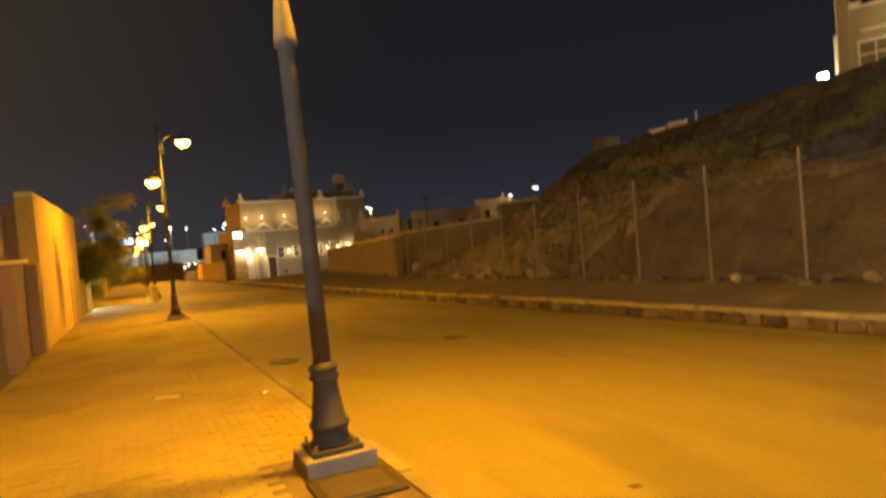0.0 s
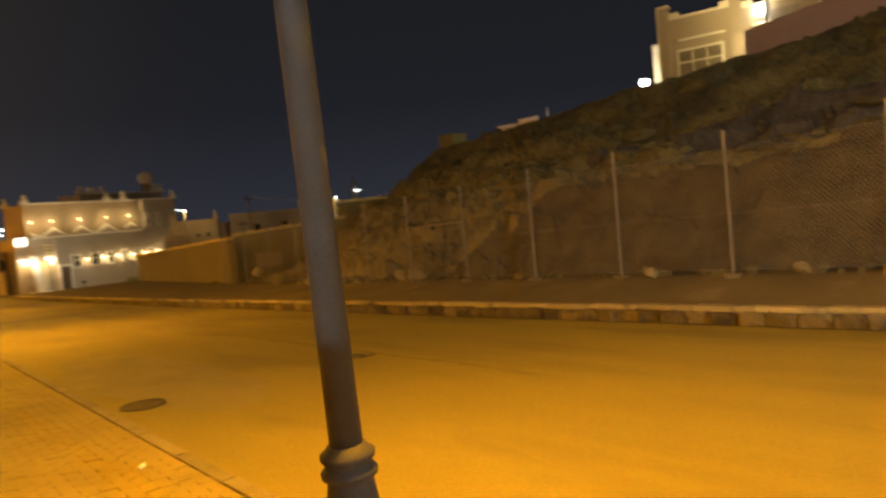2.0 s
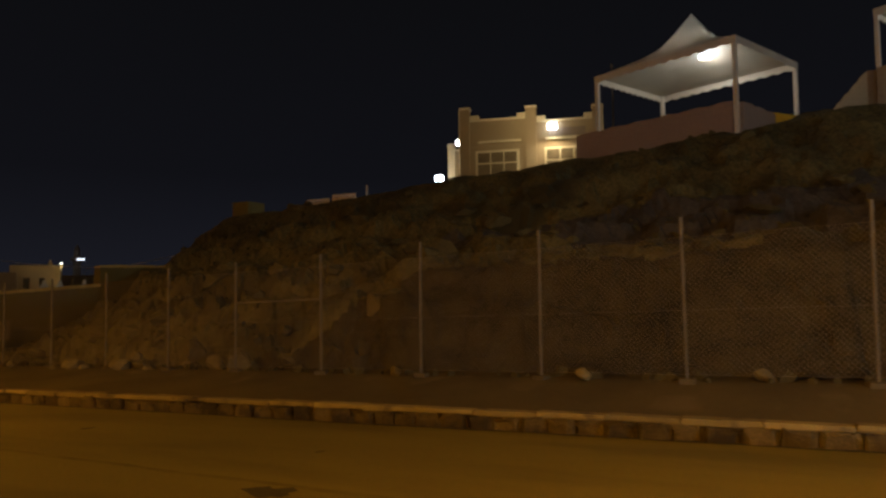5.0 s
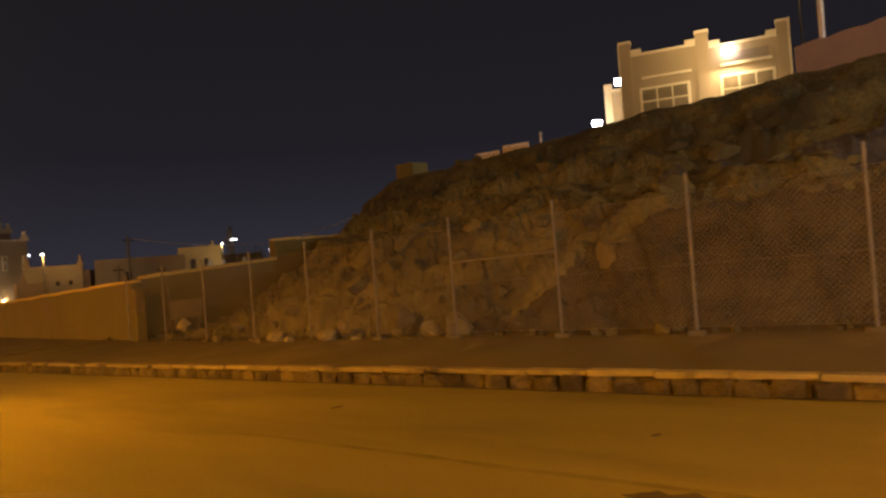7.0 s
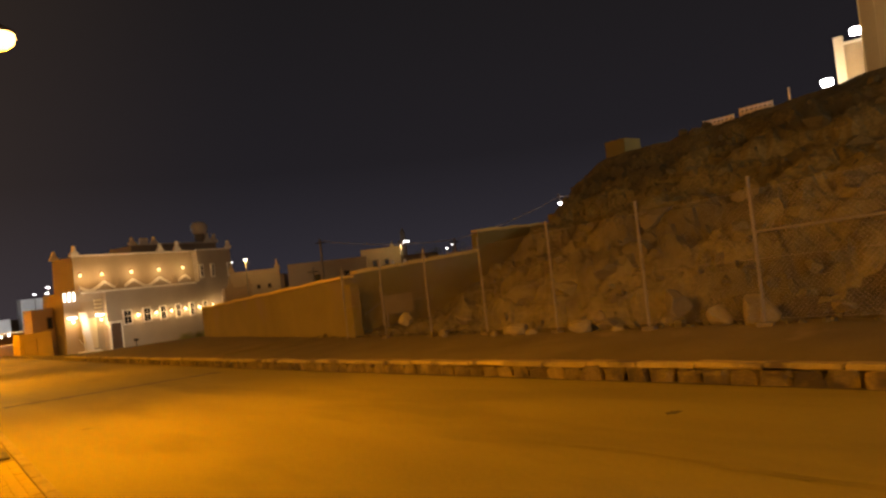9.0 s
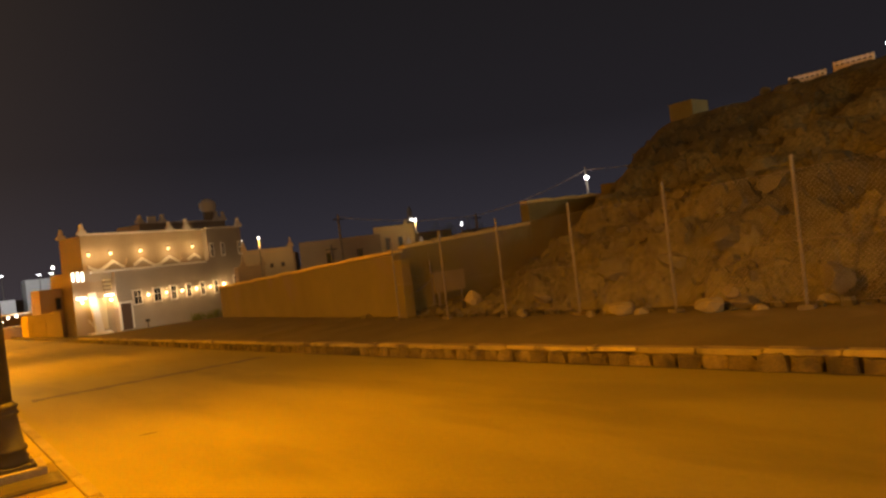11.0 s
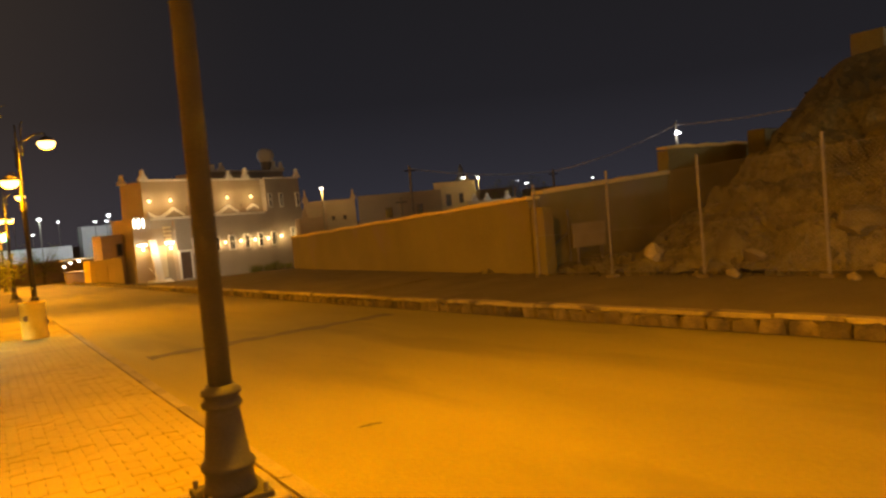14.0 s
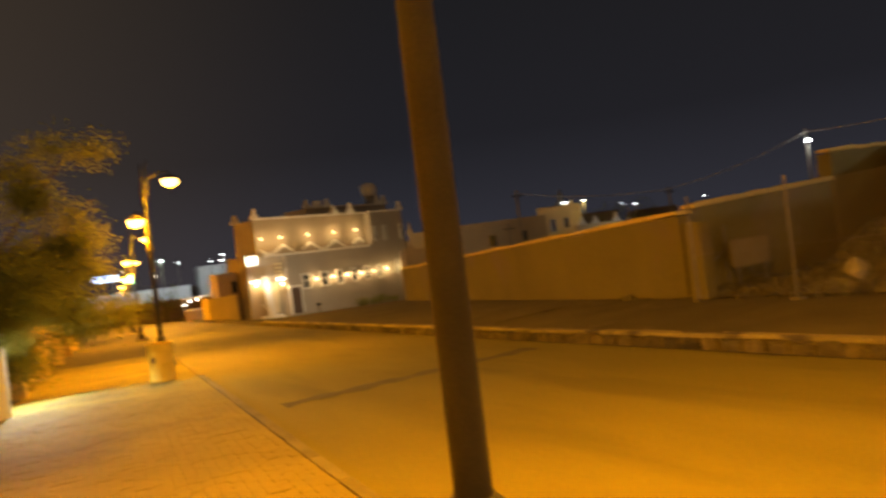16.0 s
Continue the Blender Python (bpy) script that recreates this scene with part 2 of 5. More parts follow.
def lathe(profile, seg=20, m=None, caps=True, bm=None):
    bm = bm or bmesh.new()
    rings = []
    for r, z in profile:
        ring = []
        for i in range(seg):
            a = 2 * math.pi * i / seg
            v = Vector((r * math.cos(a), r * math.sin(a), z))
            ring.append(bm.verts.new(v if m is None else m @ v))
        rings.append(ring)
    for a, b in zip(rings, rings[1:]):
        for i in range(seg):
            bm.faces.new((a[i], a[(i + 1) % seg], b[(i + 1) % seg], b[i]))
    if caps:
        bm.faces.new(list(reversed(rings[0])))
        bm.faces.new(rings[-1])
    return bm


def tube(points, r0, r1=None, seg=8, bm=None):
    bm = bm or bmesh.new()
    r1 = r0 if r1 is None else r1
    pts = [Vector(p) for p in points]
    rings = []
    for i, p in enumerate(pts):
        d = (pts[min(i + 1, len(pts) - 1)] - pts[max(i - 1, 0)]).normalized()
        q = d.to_track_quat("Z", "Y")
        r = r0 + (r1 - r0) * i / max(1, len(pts) - 1)
        rings.append([bm.verts.new(p + q @ Vector((r * math.cos(2 * math.pi * k / seg), r * math.sin(2 * math.pi * k / seg), 0))) for k in range(seg)])
    for a, b in zip(rings, rings[1:]):
        for k in range(seg):
            bm.faces.new((a[k], a[(k + 1) % seg], b[(k + 1) % seg], b[k]))
    bm.faces.new(list(reversed(rings[0])))
    bm.faces.new(rings[-1])
    return bm


def extrude_outline(outline, y0, y1, m=None, bm=None):
    """A closed outline in x, z made solid from y0 to y1."""
    bm = bm or bmesh.new()
    f = [bm.verts.new(Vector((x, y0, z)) if m is None else m @ Vector((x, y0, z))) for x, z in outline]
    b = [bm.verts.new(Vector((x, y1, z)) if m is None else m @ Vector((x, y1, z))) for x, z in outline]
    bm.faces.new(f)
    bm.faces.new(list(reversed(b)))
    for i in range(len(f)):
        j = (i + 1) % len(f)
        bm.faces.new((f[j], f[i], b[i], b[j]))
    return bm


def part(name, bm, material, parent=None, label="", flat=True):
    bmesh.ops.recalc_face_normals(bm, faces=bm.faces[:])
    data = bpy.data.meshes.new(name)
    bm.to_mesh(data)
    bm.free()
    if not flat:
        for p in data.polygons:
            p.use_smooth = True
    data.materials.append(material)
    ob = new(name, data)
    ob.parent = parent
    if label:
        ob["label"] = label
    return ob


def thing(name, place, label, category, group="", turn=0.0):
    ob = new(name)
    ob.matrix_basis = pose(*place, 0, 0, turn)
    return tagged(ob, label, category, group)


def sheet(name, xs, ys, height, material, label, flat=True):
    """A structure surface: a grid over xs(y) and ys."""
    verts, faces = [], []
    for y in ys:
        row = xs(y)
        for x in row:
            verts.append((x, y, height(x, y)))
    n = len(xs(ys[0]))
    for j in range(len(ys) - 1):
        for i in range(n - 1):
            a = j * n + i
            faces.append((a, a + 1, a + n + 1, a + n))
    data = bpy.data.meshes.new(name)
    data.from_pydata(verts, [], faces)
    data.materials.append(material)
    if not flat:
        for p in data.polygons:
            p.use_smooth = True
    return tagged(new(name, data), label, name.split("_")[0], kind="structure")


def steps(a, b, d):
    n = max(1, round((b - a) / d))
    return [a + (b - a) * i / n for i in range(n + 1)]


# ---- ground, road, hill ----
def ground_z(x, y):
    return walk_z(y) - 0.9 - 0.02 * max(0.0, min(x, 60.0))


GRID_X = [-2000, -400, -120, -40, -3.4, 0.4, 9.5, 24, 40, 60, 120, 400, 2000]
sheet("ground", lambda y: GRID_X, [-2000, -400, -80, -30, 0, 30, 60, 90, 120, 160, 400, 2000], ground_z, M_SAND, "dark sandy ground reaching the horizon")
sheet("road", lambda y: [0.5 + (kerb_x(y) + 0.02 - 0.5) * i / 10 for i in range(11)], steps(-80, 160, 2.0),
      road_top, M_ASPHALT, "worn asphalt street lit orange by sodium lamps", flat=False)
sheet("pavement_far", lambda y: [kerb_x(y) + 0.2 + (fence_x(y) + 1.0 - kerb_x(y) - 0.2) * i / 10 for i in range(11)], steps(-60, 34, 0.5),
      lambda x, y: verge_z(x, y) - 0.015 + 0.03 * noise.noise(Vector((x, y, 3))), M_VERGE, "dusty unpaved verge along the fence", flat=False)
sheet("pavement_plaza", lambda y: [kerb_x(y) + 0.2, 11, 14, 18, 24, 34], steps(34, 84, 2.5),
      lambda x, y: verge_z(min(x, fence_x(y)), y) - 0.012 * max(0.0, x - fence_x(y)) - 1.0 * smooth(58.0, 82.0, y) * smooth(kerb_x(y) + 0.3, 10.5, x), M_VERGE, "dark paved verge before the adobe house")


def hill_xs(y):
    a = fence_x(y) + 0.45
    return [a + 13.5 * (i / 100) for i in range(101)] + [26, 29, 33, 38, 45, 60]


hill = sheet("hill", hill_xs, [-34 + 0.5 * i for i in range(40)] + steps(-14, 33, 0.15), hill_z, M_HILL, "rocky eroded hillside behind the fence")
# the cut foot of the hill is bare dark earth, the slope above it broken rock
hill.data.materials.append(M_EARTH)
hill.data.materials.append(M_BENCH)
for p in hill.data.polygons:
    c = p.center
    depth = c.x - fence_x(c.y)
    edge = 2.45 + 0.5 * noise.noise(Vector((c.x * 0.8, c.y * 0.35, 5))) + 0.35 * noise.noise(Vector((c.x * 2, c.y * 1.6, 9)))
    if depth < edge * smooth(17.0, 9.0, c.y + 2.0 * noise.noise(Vector((c.x, c.y, 2)))):
        p.material_index = 1
        continue
    # a darker band runs along the bench above the cut
    wob = 0.7 * noise.noise(Vector((c.x * 0.5, c.y * 0.3, 4))) + 0.3 * noise.noise(Vector((c.x * 1.7, c.y * 1.4, 8)))
    lower, upper = 3.1 + 0.13 * c.y, 6.9 - 0.9 * smooth(6.0, 12.5, c.y)
    if lower + wob < depth < upper + wob - 3.0 * smooth(11.0, 14.0, c.y):
        p.material_index = 2

# ---- street lamps ----
def lamp_post(y, bowl, glow, watts, side_watts, grow=0.0, base=(-0.015, 0.03), lean=(0.0, 0.0)):
    z = walk_z(y)
    post = thing("lamp_post", (base[0], y + base[1], z), "tall dark painted steel street lamp with two lanterns", "street lamp", "lamps along the street")
    part("plinth", box(-0.27, 0.29, -0.25, 0.25, -0.1, 0.13, bevel=0.02), M_PLINTH, post, "square concrete footing")
    part("base_plate", box(-0.2, 0.2, -0.2, 0.2, 0.13, 0.17, bevel=0.006), M_POLE, post)
    for sx in (-1, 1):
        for sy in (-1, 1):
            part("bolt", lathe([(0.014, 0.16), (0.014, 0.22)], 8, pose(sx * 0.165, sy * 0.165, 0)), M_STEEL, post)
    part("base", lathe([(0.16, 0.17), (0.16, 0.2), (0.145, 0.22), (0.14, 0.3), (0.158, 0.315), (0.162, 0.335), (0.15, 0.355), (0.135, 0.37), (0.097, 0.665),
                        (0.097, 0.68), (0.118, 0.69), (0.12, 0.71), (0.104, 0.725), (0.098, 0.75), (0.116, 0.765), (0.116, 0.785), (0.09, 0.8), (0.08, 0.82)], 28), M_POLE, post, "", False)
    part("shaft", lathe([(0.07, 0.8), (0.064, 3.28), (0.092, 3.3), (0.087, 3.36), (0.055, 3.66), (0.05, 3.7), (0.042, 5.05 + grow), (0.02, 6.05 + grow)], 24), M_POLE, post, "", False)
    part("finial_bar", tube([(0.13, 0, 5.15 + grow), (0.13, 0, 5.95 + grow), (0.15, 0, 6.08 + grow), (0.21, 0, 6.16 + grow)], 0.022, 0.014), M_POLE, post)
    part("finial_bar", tube([(-0.06, 0, 4.6), (-0.06, 0, 5.15), (-0.1, 0, 5.24)], 0.02, 0.012), M_POLE, post)
    part("bracket", box(0.0, 0.14, -0.012, 0.012, 5.2 + grow, 5.26 + grow), M_POLE, post)
    for sx, ax, az in ((1, 0.76, 5.6 + grow), (-1, 0.28, 4.42 + grow * 0.7)):
        x = sx * ax
        part("arm", tube([(sx * 0.03, 0, az - 0.1), (x * 0.6, 0, az + 0.17), (x, 0, az + 0.2), (x, 0, az + 0.1)], 0.022, 0.018), M_POLE, post)
        part("hood", lathe([(0.02, 0.17), (0.06, 0.15), (0.15, 0.1), (0.25, 0.035), (0.255, 0.02), (0.24, 0.0)], 20, pose(x, 0, az - 0.05)), M_POLE, post, "", False)
        part("bowl", lathe([(0.235, 0.0), (0.24, -0.05), (0.215, -0.13), (0.13, -0.2), (0.02, -0.225)], 20, pose(x, 0, az - 0.05)), bowl, post, "glowing glass bowl", False)
        w = watts if sx > 0 else side_watts
        if w:
            if sx > 0:
                spot_light("lantern_light", (x, y, z + az - 0.38), (x + 0.5, y, z), w * 0.7, glow, 177, 0.42, 0.25)
                point_light("bowl_light", (x, y, z + az - 0.36), w * 0.31, glow, 0.2)
            else:
                point_light("lantern_light", (x - 0.22, y, z + az - 0.4), w, glow, 0.14)
    post.matrix_basis = post.matrix_basis @ pose(0, 0, 0, lean[0], lean[1], 0)
    return post


lamp_post(0.0, M_SODIUM, SODIUM, 3800, 150, 0.0, (0.089, 0.07), (-0.6, -1.1))
lamp_post(19.2, M_SODIUM, SODIUM, 3350, 150, 0.3, (-0.005, -0.08), (1.2, -0.25))
lamp_post(38.4, M_SODIUM, SODIUM, 2300, 850, -0.2)
for post_y in (57.6, 76.8, 96.0, 115.2):
    lamp_post(post_y, M_SODIUM, SODIUM, (5200 if post_y > 70 else 3300) if post_y < 100 else 0, (500 if post_y < 60 else 1300) if post_y < 100 else 0)
lamp_post(-19.2, M_LED, (1.0, 0.9, 0.8), 8200, 500)


# ---- things on the pavement ----
def barrel(place):
    b = thing("barrel_planter", place, "yellow painted round barrel standing before a lamp post", "barrel")
    part("body", lathe([(0.27, 0.0), (0.285, 0.03), (0.27, 0.06), (0.27, 0.4), (0.28, 0.42), (0.28, 0.45), (0.27, 0.47), (0.27, 0.8), (0.285, 0.82), (0.285, 0.86), (0.255, 0.86), (0.25, 0.6)], 28), M_BARREL, b, "", False)
    part("badge", lathe([(0.07, 0.0), (0.07, 0.01)], 16, pose(-0.15, -0.228, 0.5) @ pose(0, 0, 0, 90, 0, 0)), M_WALL_D, b, "brown round badge")
    return b


barrel((-0.3, 33.7, walk_z(33.7)))


litter = thing("cardboard_sheet", (-0.95, 4.35, walk_z(4.35) + 0.006), "flattened pale piece of cardboard lying on the paving", "litter", turn=-14)
bm = box(-0.15, 0.15, -0.07, 0.07, 0.0, 0.006)
for v in bm.verts:
    v.co.z += 0.012 * abs(v.co.x) + 0.02 * max(0.0, v.co.y)
part("sheet", bm, surface("old_cardboard", (0.5, 0.42, 0.26), 0.9, 6, 60, 0.2, 0.2), litter)


paper = thing("paper_cup", (0.13, 3.44, walk_z(3.44)), "crushed white paper cup lying on the paving", "litter")
part("cup", lathe([(0.016, -0.028), (0.018, -0.012), (0.022, 0.028), (0.023, 0.03)], 14, pose(0, 0, 0.021, 0, 84, 35)), surface("white_paper", (0.8, 0.78, 0.7), 0.85, 8, 60, 0.08, 0.2), paper, "", False)


def cover(name, x, y, z, w, d, label, round_lid=False):
    c = thing(name, (x, y, z), label, "manhole cover")
    if round_lid:
        part("frame", lathe([(0.26, -0.03), (0.26, 0.012), (0.225, 0.012), (0.225, -0.03)], 28, None, False), M_IRON, c)
        part("lid", lathe([(0.22, -0.03), (0.22, 0.008)], 28), M_IRON, c)
    else:
        part("frame", box(-w / 2, w / 2, -d / 2, d / 2, -0.05, 0.012, bevel=0.004), M_IRON, c)
        part("lid", box(-w / 2 + 0.06, w / 2 - 0.06, -d / 2 + 0.06, d / 2 - 0.06, -0.03, 0.02, bevel=0.004), M_LID, c, "dirty iron lid")
    return c


cover("inspection_cover", 0.08, -0.55, walk_z(-0.55) + 0.006, 0.6, 0.54, "dark rectangular cover set in the paving by the lamp")
cover("inspection_cover", 0.08, 18.65, walk_z(18.65) + 0.006, 0.6, 0.54, "dark rectangular cover set in the paving by the lamp")
cover("manhole_cover", 0.95, 6.25, road_top(0.95, 6.25) + 0.008, 0, 0, "round cast iron manhole cover in the asphalt", True)


def road_patch(x, y, rx, ry, seed):
    """A dark, worn repair in the asphalt with a ragged edge."""
    rng = random.Random(seed)
    bm = bmesh.new()
    ring = []
    for i in range(22):
        a = 2 * math.pi * i / 22
        r = 0.72 + 0.55 * noise.noise(Vector((2.2 * math.cos(a), 2.2 * math.sin(a), seed * 0.37))) + 0.16 * rng.random()
        px, py = x + rx * r * math.cos(a), y + ry * r * math.sin(a)
        ring.append(bm.verts.new((px, py, road_top(px, py) + 0.007)))
    c = bm.verts.new((x, y, road_top(x, y) + 0.008))
    for i in range(22):
        bm.faces.new((c, ring[i], ring[(i + 1) % 22]))
    return tagged(part("asphalt_patch", bm, M_PATCH), "dark ragged repair in the worn asphalt", "road patch", "repairs in the asphalt")


M_PATCH = surface("tar_patch", (0.085, 0.072, 0.03), 0.8, 4, 60, 0.3, 0.4)
for px, py, rx, ry in ((4.3, 6.7, 0.24, 0.36), (1.7, -1.59, 0.07, 0.06), (6.15, 7.56, 0.09, 0.06), (1.65, 20.5, 0.14, 0.05), (6.3, 12.5, 0.15, 0.1)):
    road_patch(px, py, rx, ry, int(px * 100))
# a pale worn infill beside the manhole
M_INFILL = surface("pale_worn_infill", (0.25, 0.218, 0.085), 0.85, 1.2, 60, 0.2, 0.25)
bm = bmesh.new()
rows = []
for k in range(25):
    py = 5.0 + 0.3 * k
    wide = 0.95 * math.sin(math.pi * (k + 0.6) / 25.2) ** 0.5 * (1 + 0.25 * noise.noise(Vector((py * 0.9, 3, 1))))
    mid = 1.65 + 0.2 * noise.noise(Vector((py * 0.4, 7, 2)))
    rows.append([bm.verts.new((px, py, road_top(px, py) + 0.005)) for px in (mid - wide, mid - wide * 0.33, mid + wide * 0.33, mid + wide)])
for a, b in zip(rows, rows[1:]):
    for i in range(3):
        bm.faces.new((a[i], a[i + 1], b[i + 1], b[i]))
tagged(part("asphalt_infill", bm, M_INFILL), "pale worn infill in the asphalt beside the manhole", "road patch", "repairs in the asphalt")
# a darker band of uneven width crosses the road at a slant
bm = bmesh.new()
for i in range(30):
    x0, x1 = 1.0 + 0.2 * i, 1.0 + 0.2 * (i + 1)
    y0, y1 = (27.35 + 0.4 * (v - 1.1) + 0.05 * math.sin(5 * v) for v in (x0, x1))
    w0, w1 = (0.24 + 0.07 * math.sin(v * 8.5) + 0.05 * math.sin(v * 3.1) for v in (x0, x1))
    bm.faces.new([bm.verts.new((a, c, road_top(a, c) + 0.007)) for a, c in ((x0, y0 - w0), (x1, y1 - w1), (x1, y1 + w1), (x0, y0 + w0))])
tagged(part("asphalt_band", bm, surface("dark_road_band", (0.15, 0.127, 0.07), 0.85, 1.5, 60, 0.3, 0.3)), "darker uneven band across the street", "road patch")

# a long soft crack runs down the lane
M_CRACK = surface("tarred_crack", (0.212, 0.18, 0.028), 0.85, 2.0, 60, 0.3, 0.3)
for cx, c0, c1, seed in ((4.55, 3.2, 13.0, 1),):
    bm = bmesh.new()
    rows = []
    for cy in steps(c0, c1, 0.25):
        mid = cx + 0.12 * noise.noise(Vector((seed, cy * 0.5, 0)))
        half = 0.055 + 0.04 * noise.noise(Vector((seed, cy * 2.3, 4)))
        rows.append([bm.verts.new((v, cy, road_top(v, cy) + 0.006)) for v in (mid - half, mid + half)])
    for a, b in zip(rows, rows[1:]):
        bm.faces.new((a[0], a[1], b[1], b[0]))
    tagged(part("asphalt_crack", bm, M_CRACK), "dark tar-filled crack along the asphalt lane", "road crack", "cracks in the asphalt")

# ---- walls along the near pavement ----
def wall_box(name, x0, x1, y0, y1, z0, z1, material, label, bevel=0.03):
    return tagged(part(name, box(x0, x1, y0, y1, z0, z1, bevel=bevel), material), label, "wall", kind="structure")


wall_box("wall_near_low", -3.75, -3.45, -40, 13.6, -1, 1.75, M_WALL_D, "low brown plastered garden wall with buttresses")
for by in (-30, -24, -18, -12, -6, 0, 6, 9.6, 13.2):
    wall_box("wall_buttress", -3.46, -3.2, by, by + 0.45, walk_z(by) - 0.4, 1.82 + walk_z(by) * 0.3, M_WALL_D, "brown plastered pier of the garden wall")
wall_box("wall_near_coping", -3.8, -3.4, -40, 13.6, 1.75, 1.85, M_CREAM, "pale coping of the garden wall")
wall_box("wall_house_back", -9.0, -3.8, 4, 13.6, -1, 2.9, M_WALL_D, "brown plastered house behind the garden wall")
# the tall yellow wall has one recessed doorway
wall_box("wall_yellow_gable", -3.6, -3.2, 13.9, 22.0, -1.4, 3.45, M_WALL_Y, "tall yellow plastered house wall beside the pavement", 0.012)
wall_box("wall_yellow_gable", -3.6, -3.2, 23.3, 27.4, -1.4, 3.45, M_WALL_Y, "tall yellow plastered house wall beside the pavement", 0.012)
wall_box("wall_yellow_lintel", -3.597, -3.203, 22.004, 23.296, 1.42, 3.446, M_WALL_Y, "yellow plaster above the recessed doorway", 0.004)
door = tagged(new("door_1"), "dark wooden street door set back in the yellow wall", "door", kind="structure")
door.matrix_basis = pose(-3.56, 22.65, -0.62)
part("door_frame", box(-0.03, 0.03, -0.64, -0.56, 0.0, 2.03, bevel=0.006), M_DARKWOOD, door)
part("door_frame", box(-0.03, 0.03, 0.56, 0.64, 0.0, 2.03, bevel=0.006), M_DARKWOOD, door)
part("door_leaf", box(-0.02, 0.02, -0.555, 0.555, 0.0, 2.02, bevel=0.004), M_DARKWOOD, door)
for pz in (0.25, 1.15):
    part("door_panel", box(0.02, 0.032, -0.4, 0.4, pz, pz + 0.65, bevel=0.006), M_DARKWOOD, door)
part("door_handle", tube([(0.02, 0.44, 1.02), (0.07, 0.44, 1.02), (0.07, 0.34, 1.02)], 0.009), M_STEEL, door)
wall_box("wall_yellow_side", -9.0, -3.6, 13.9, 27.4, -1.4, 3.2, M_WALL_D, "plastered house body behind the yellow wall")
wall_box("wall_near_far", -3.6, -3.25, 27.4, 31.9, -1.6, 0.7, M_WALL_Y, "low yellow plastered wall")
wall_box("wall_white_pier", -3.42, -3.05, 31.9, 32.3, -1.6, 0.95, M_WHITE, "white painted gate pier")
gl = thing("gate_lamp", (-3.3, 33.4, 0.75), "bright white lamp above the house gate", "wall lamp")
part("housing", box(-0.06, 0.04, -0.14, 0.14, -0.05, 0.08, bevel=0.01), M_IRON, gl)
part("tube", box(-0.03, 0.07, -0.12, 0.12, -0.11, -0.05, bevel=0.01), M_WHITEGLOW, gl, "glowing white tube")
spot_light("gate_lamp_light", (-3.0, 33.4, 0.6), (-2.5, 32.4, -1.0), 420, (1.0, 0.93, 0.85), 125, 0.5)
# a white lamp in the yard behind the garden wall, whose coping shades what stands low
yl = thing("yard_lamp", (-7.0, -6.0, 0), "white lamp on a thin post behind the garden wall", "yard lamp")
part("post", tube([(0, 0, -0.9), (0, 0, 2.5)], 0.04, 0.035), M_IRON, yl)
part("lamp_head", box(-0.12, 0.12, -0.12, 0.12, 2.5, 2.62, bevel=0.03), M_LED, yl, "glowing white lamp head")
spot_light("yard_lamp_beam", (-6.85, -6.0, 2.44), (0.5, -0.5, 1.9), 2300, (0.78, 0.88, 1.0), 150, 0.7, 0.04)
for by in range(0, 5):
    wall_box("wall_near_far", -3.75, -3.45, 32.6 + by * 6, 38.6 + by * 6 - 0.01, -5, walk_z(33 + by * 6) + 1.75, M_WALL_Y, "yellow plastered garden wall", 0.02)
    wall_box("wall_buttress", -3.44, -3.15, 35.5 + by * 6, 35.95 + by * 6, -5, walk_z(33 + by * 6) + 1.8, M_WALL_Y, "yellow plastered pier of the garden wall", 0.02)


# ---- tree over the pavement ----
def tree(place, height, spread, leaves, seed, label):
    rng = random.Random(seed)
    t = thing("tree", place, label, "tree")
    bm = tube([(0, 0, -0.2), (0.05, 0.05, height * 0.2), (0.2, 0, height * 0.38)], 0.16, 0.11, 10)
    tips = []
    for i in range(19):
        a, e = rng.uniform(0, 6.28), rng.uniform(-0.3, 1.2)
        n = spread * rng.uniform(0.55, 1.0)
        s = Vector((0.15, 0, height * rng.uniform(0.26, 0.4)))
        mid = s + Vector((math.cos(a) * n * 0.45, math.sin(a) * n * 0.45, height * 0.2 * e + 0.2))
        end = s + Vector((math.cos(a) * n, math.sin(a) * n, height * 0.5 * e))
        tube([s, mid, end], 0.06, 0.012, 6, bm)
        for k in range(6):
            f = rng.uniform(0.35, 1.1)
            tips.append(s.lerp(end, f) + Vector((rng.gauss(0, 0.3), rng.gauss(0, 0.3), rng.gauss(0, 0.25))))
    part("trunk", bm, M_TRUNK, t, "", False)
    verts, faces = [], []
    for i in range(leaves):
        c = rng.choice(tips) + Vector((rng.gauss(0, 0.26), rng.gauss(0, 0.26), rng.gauss(0, 0.2)))
        d = Vector((rng.gauss(0, 1), rng.gauss(0, 1), rng.gauss(-0.3, 0.6))).normalized()
        u = d.orthogonal().normalized()
        u.rotate(Matrix.Rotation(rng.uniform(0, 6.28), 3, d))
        ln, w = rng.uniform(0.06, 0.13), rng.uniform(0.014, 0.027)
        k = len(verts)
        verts += [c, c + d * ln * 0.5 + u * w, c + d * ln, c + d * ln * 0.5 - u * w]
        faces.append((k, k + 1, k + 2, k + 3))
    data = bpy.data.meshes.new("crown")
    data.from_pydata(verts, [], faces)
    data.materials.append(M_LEAF)
    crown = new("crown", data)
    crown.parent = t
    return t


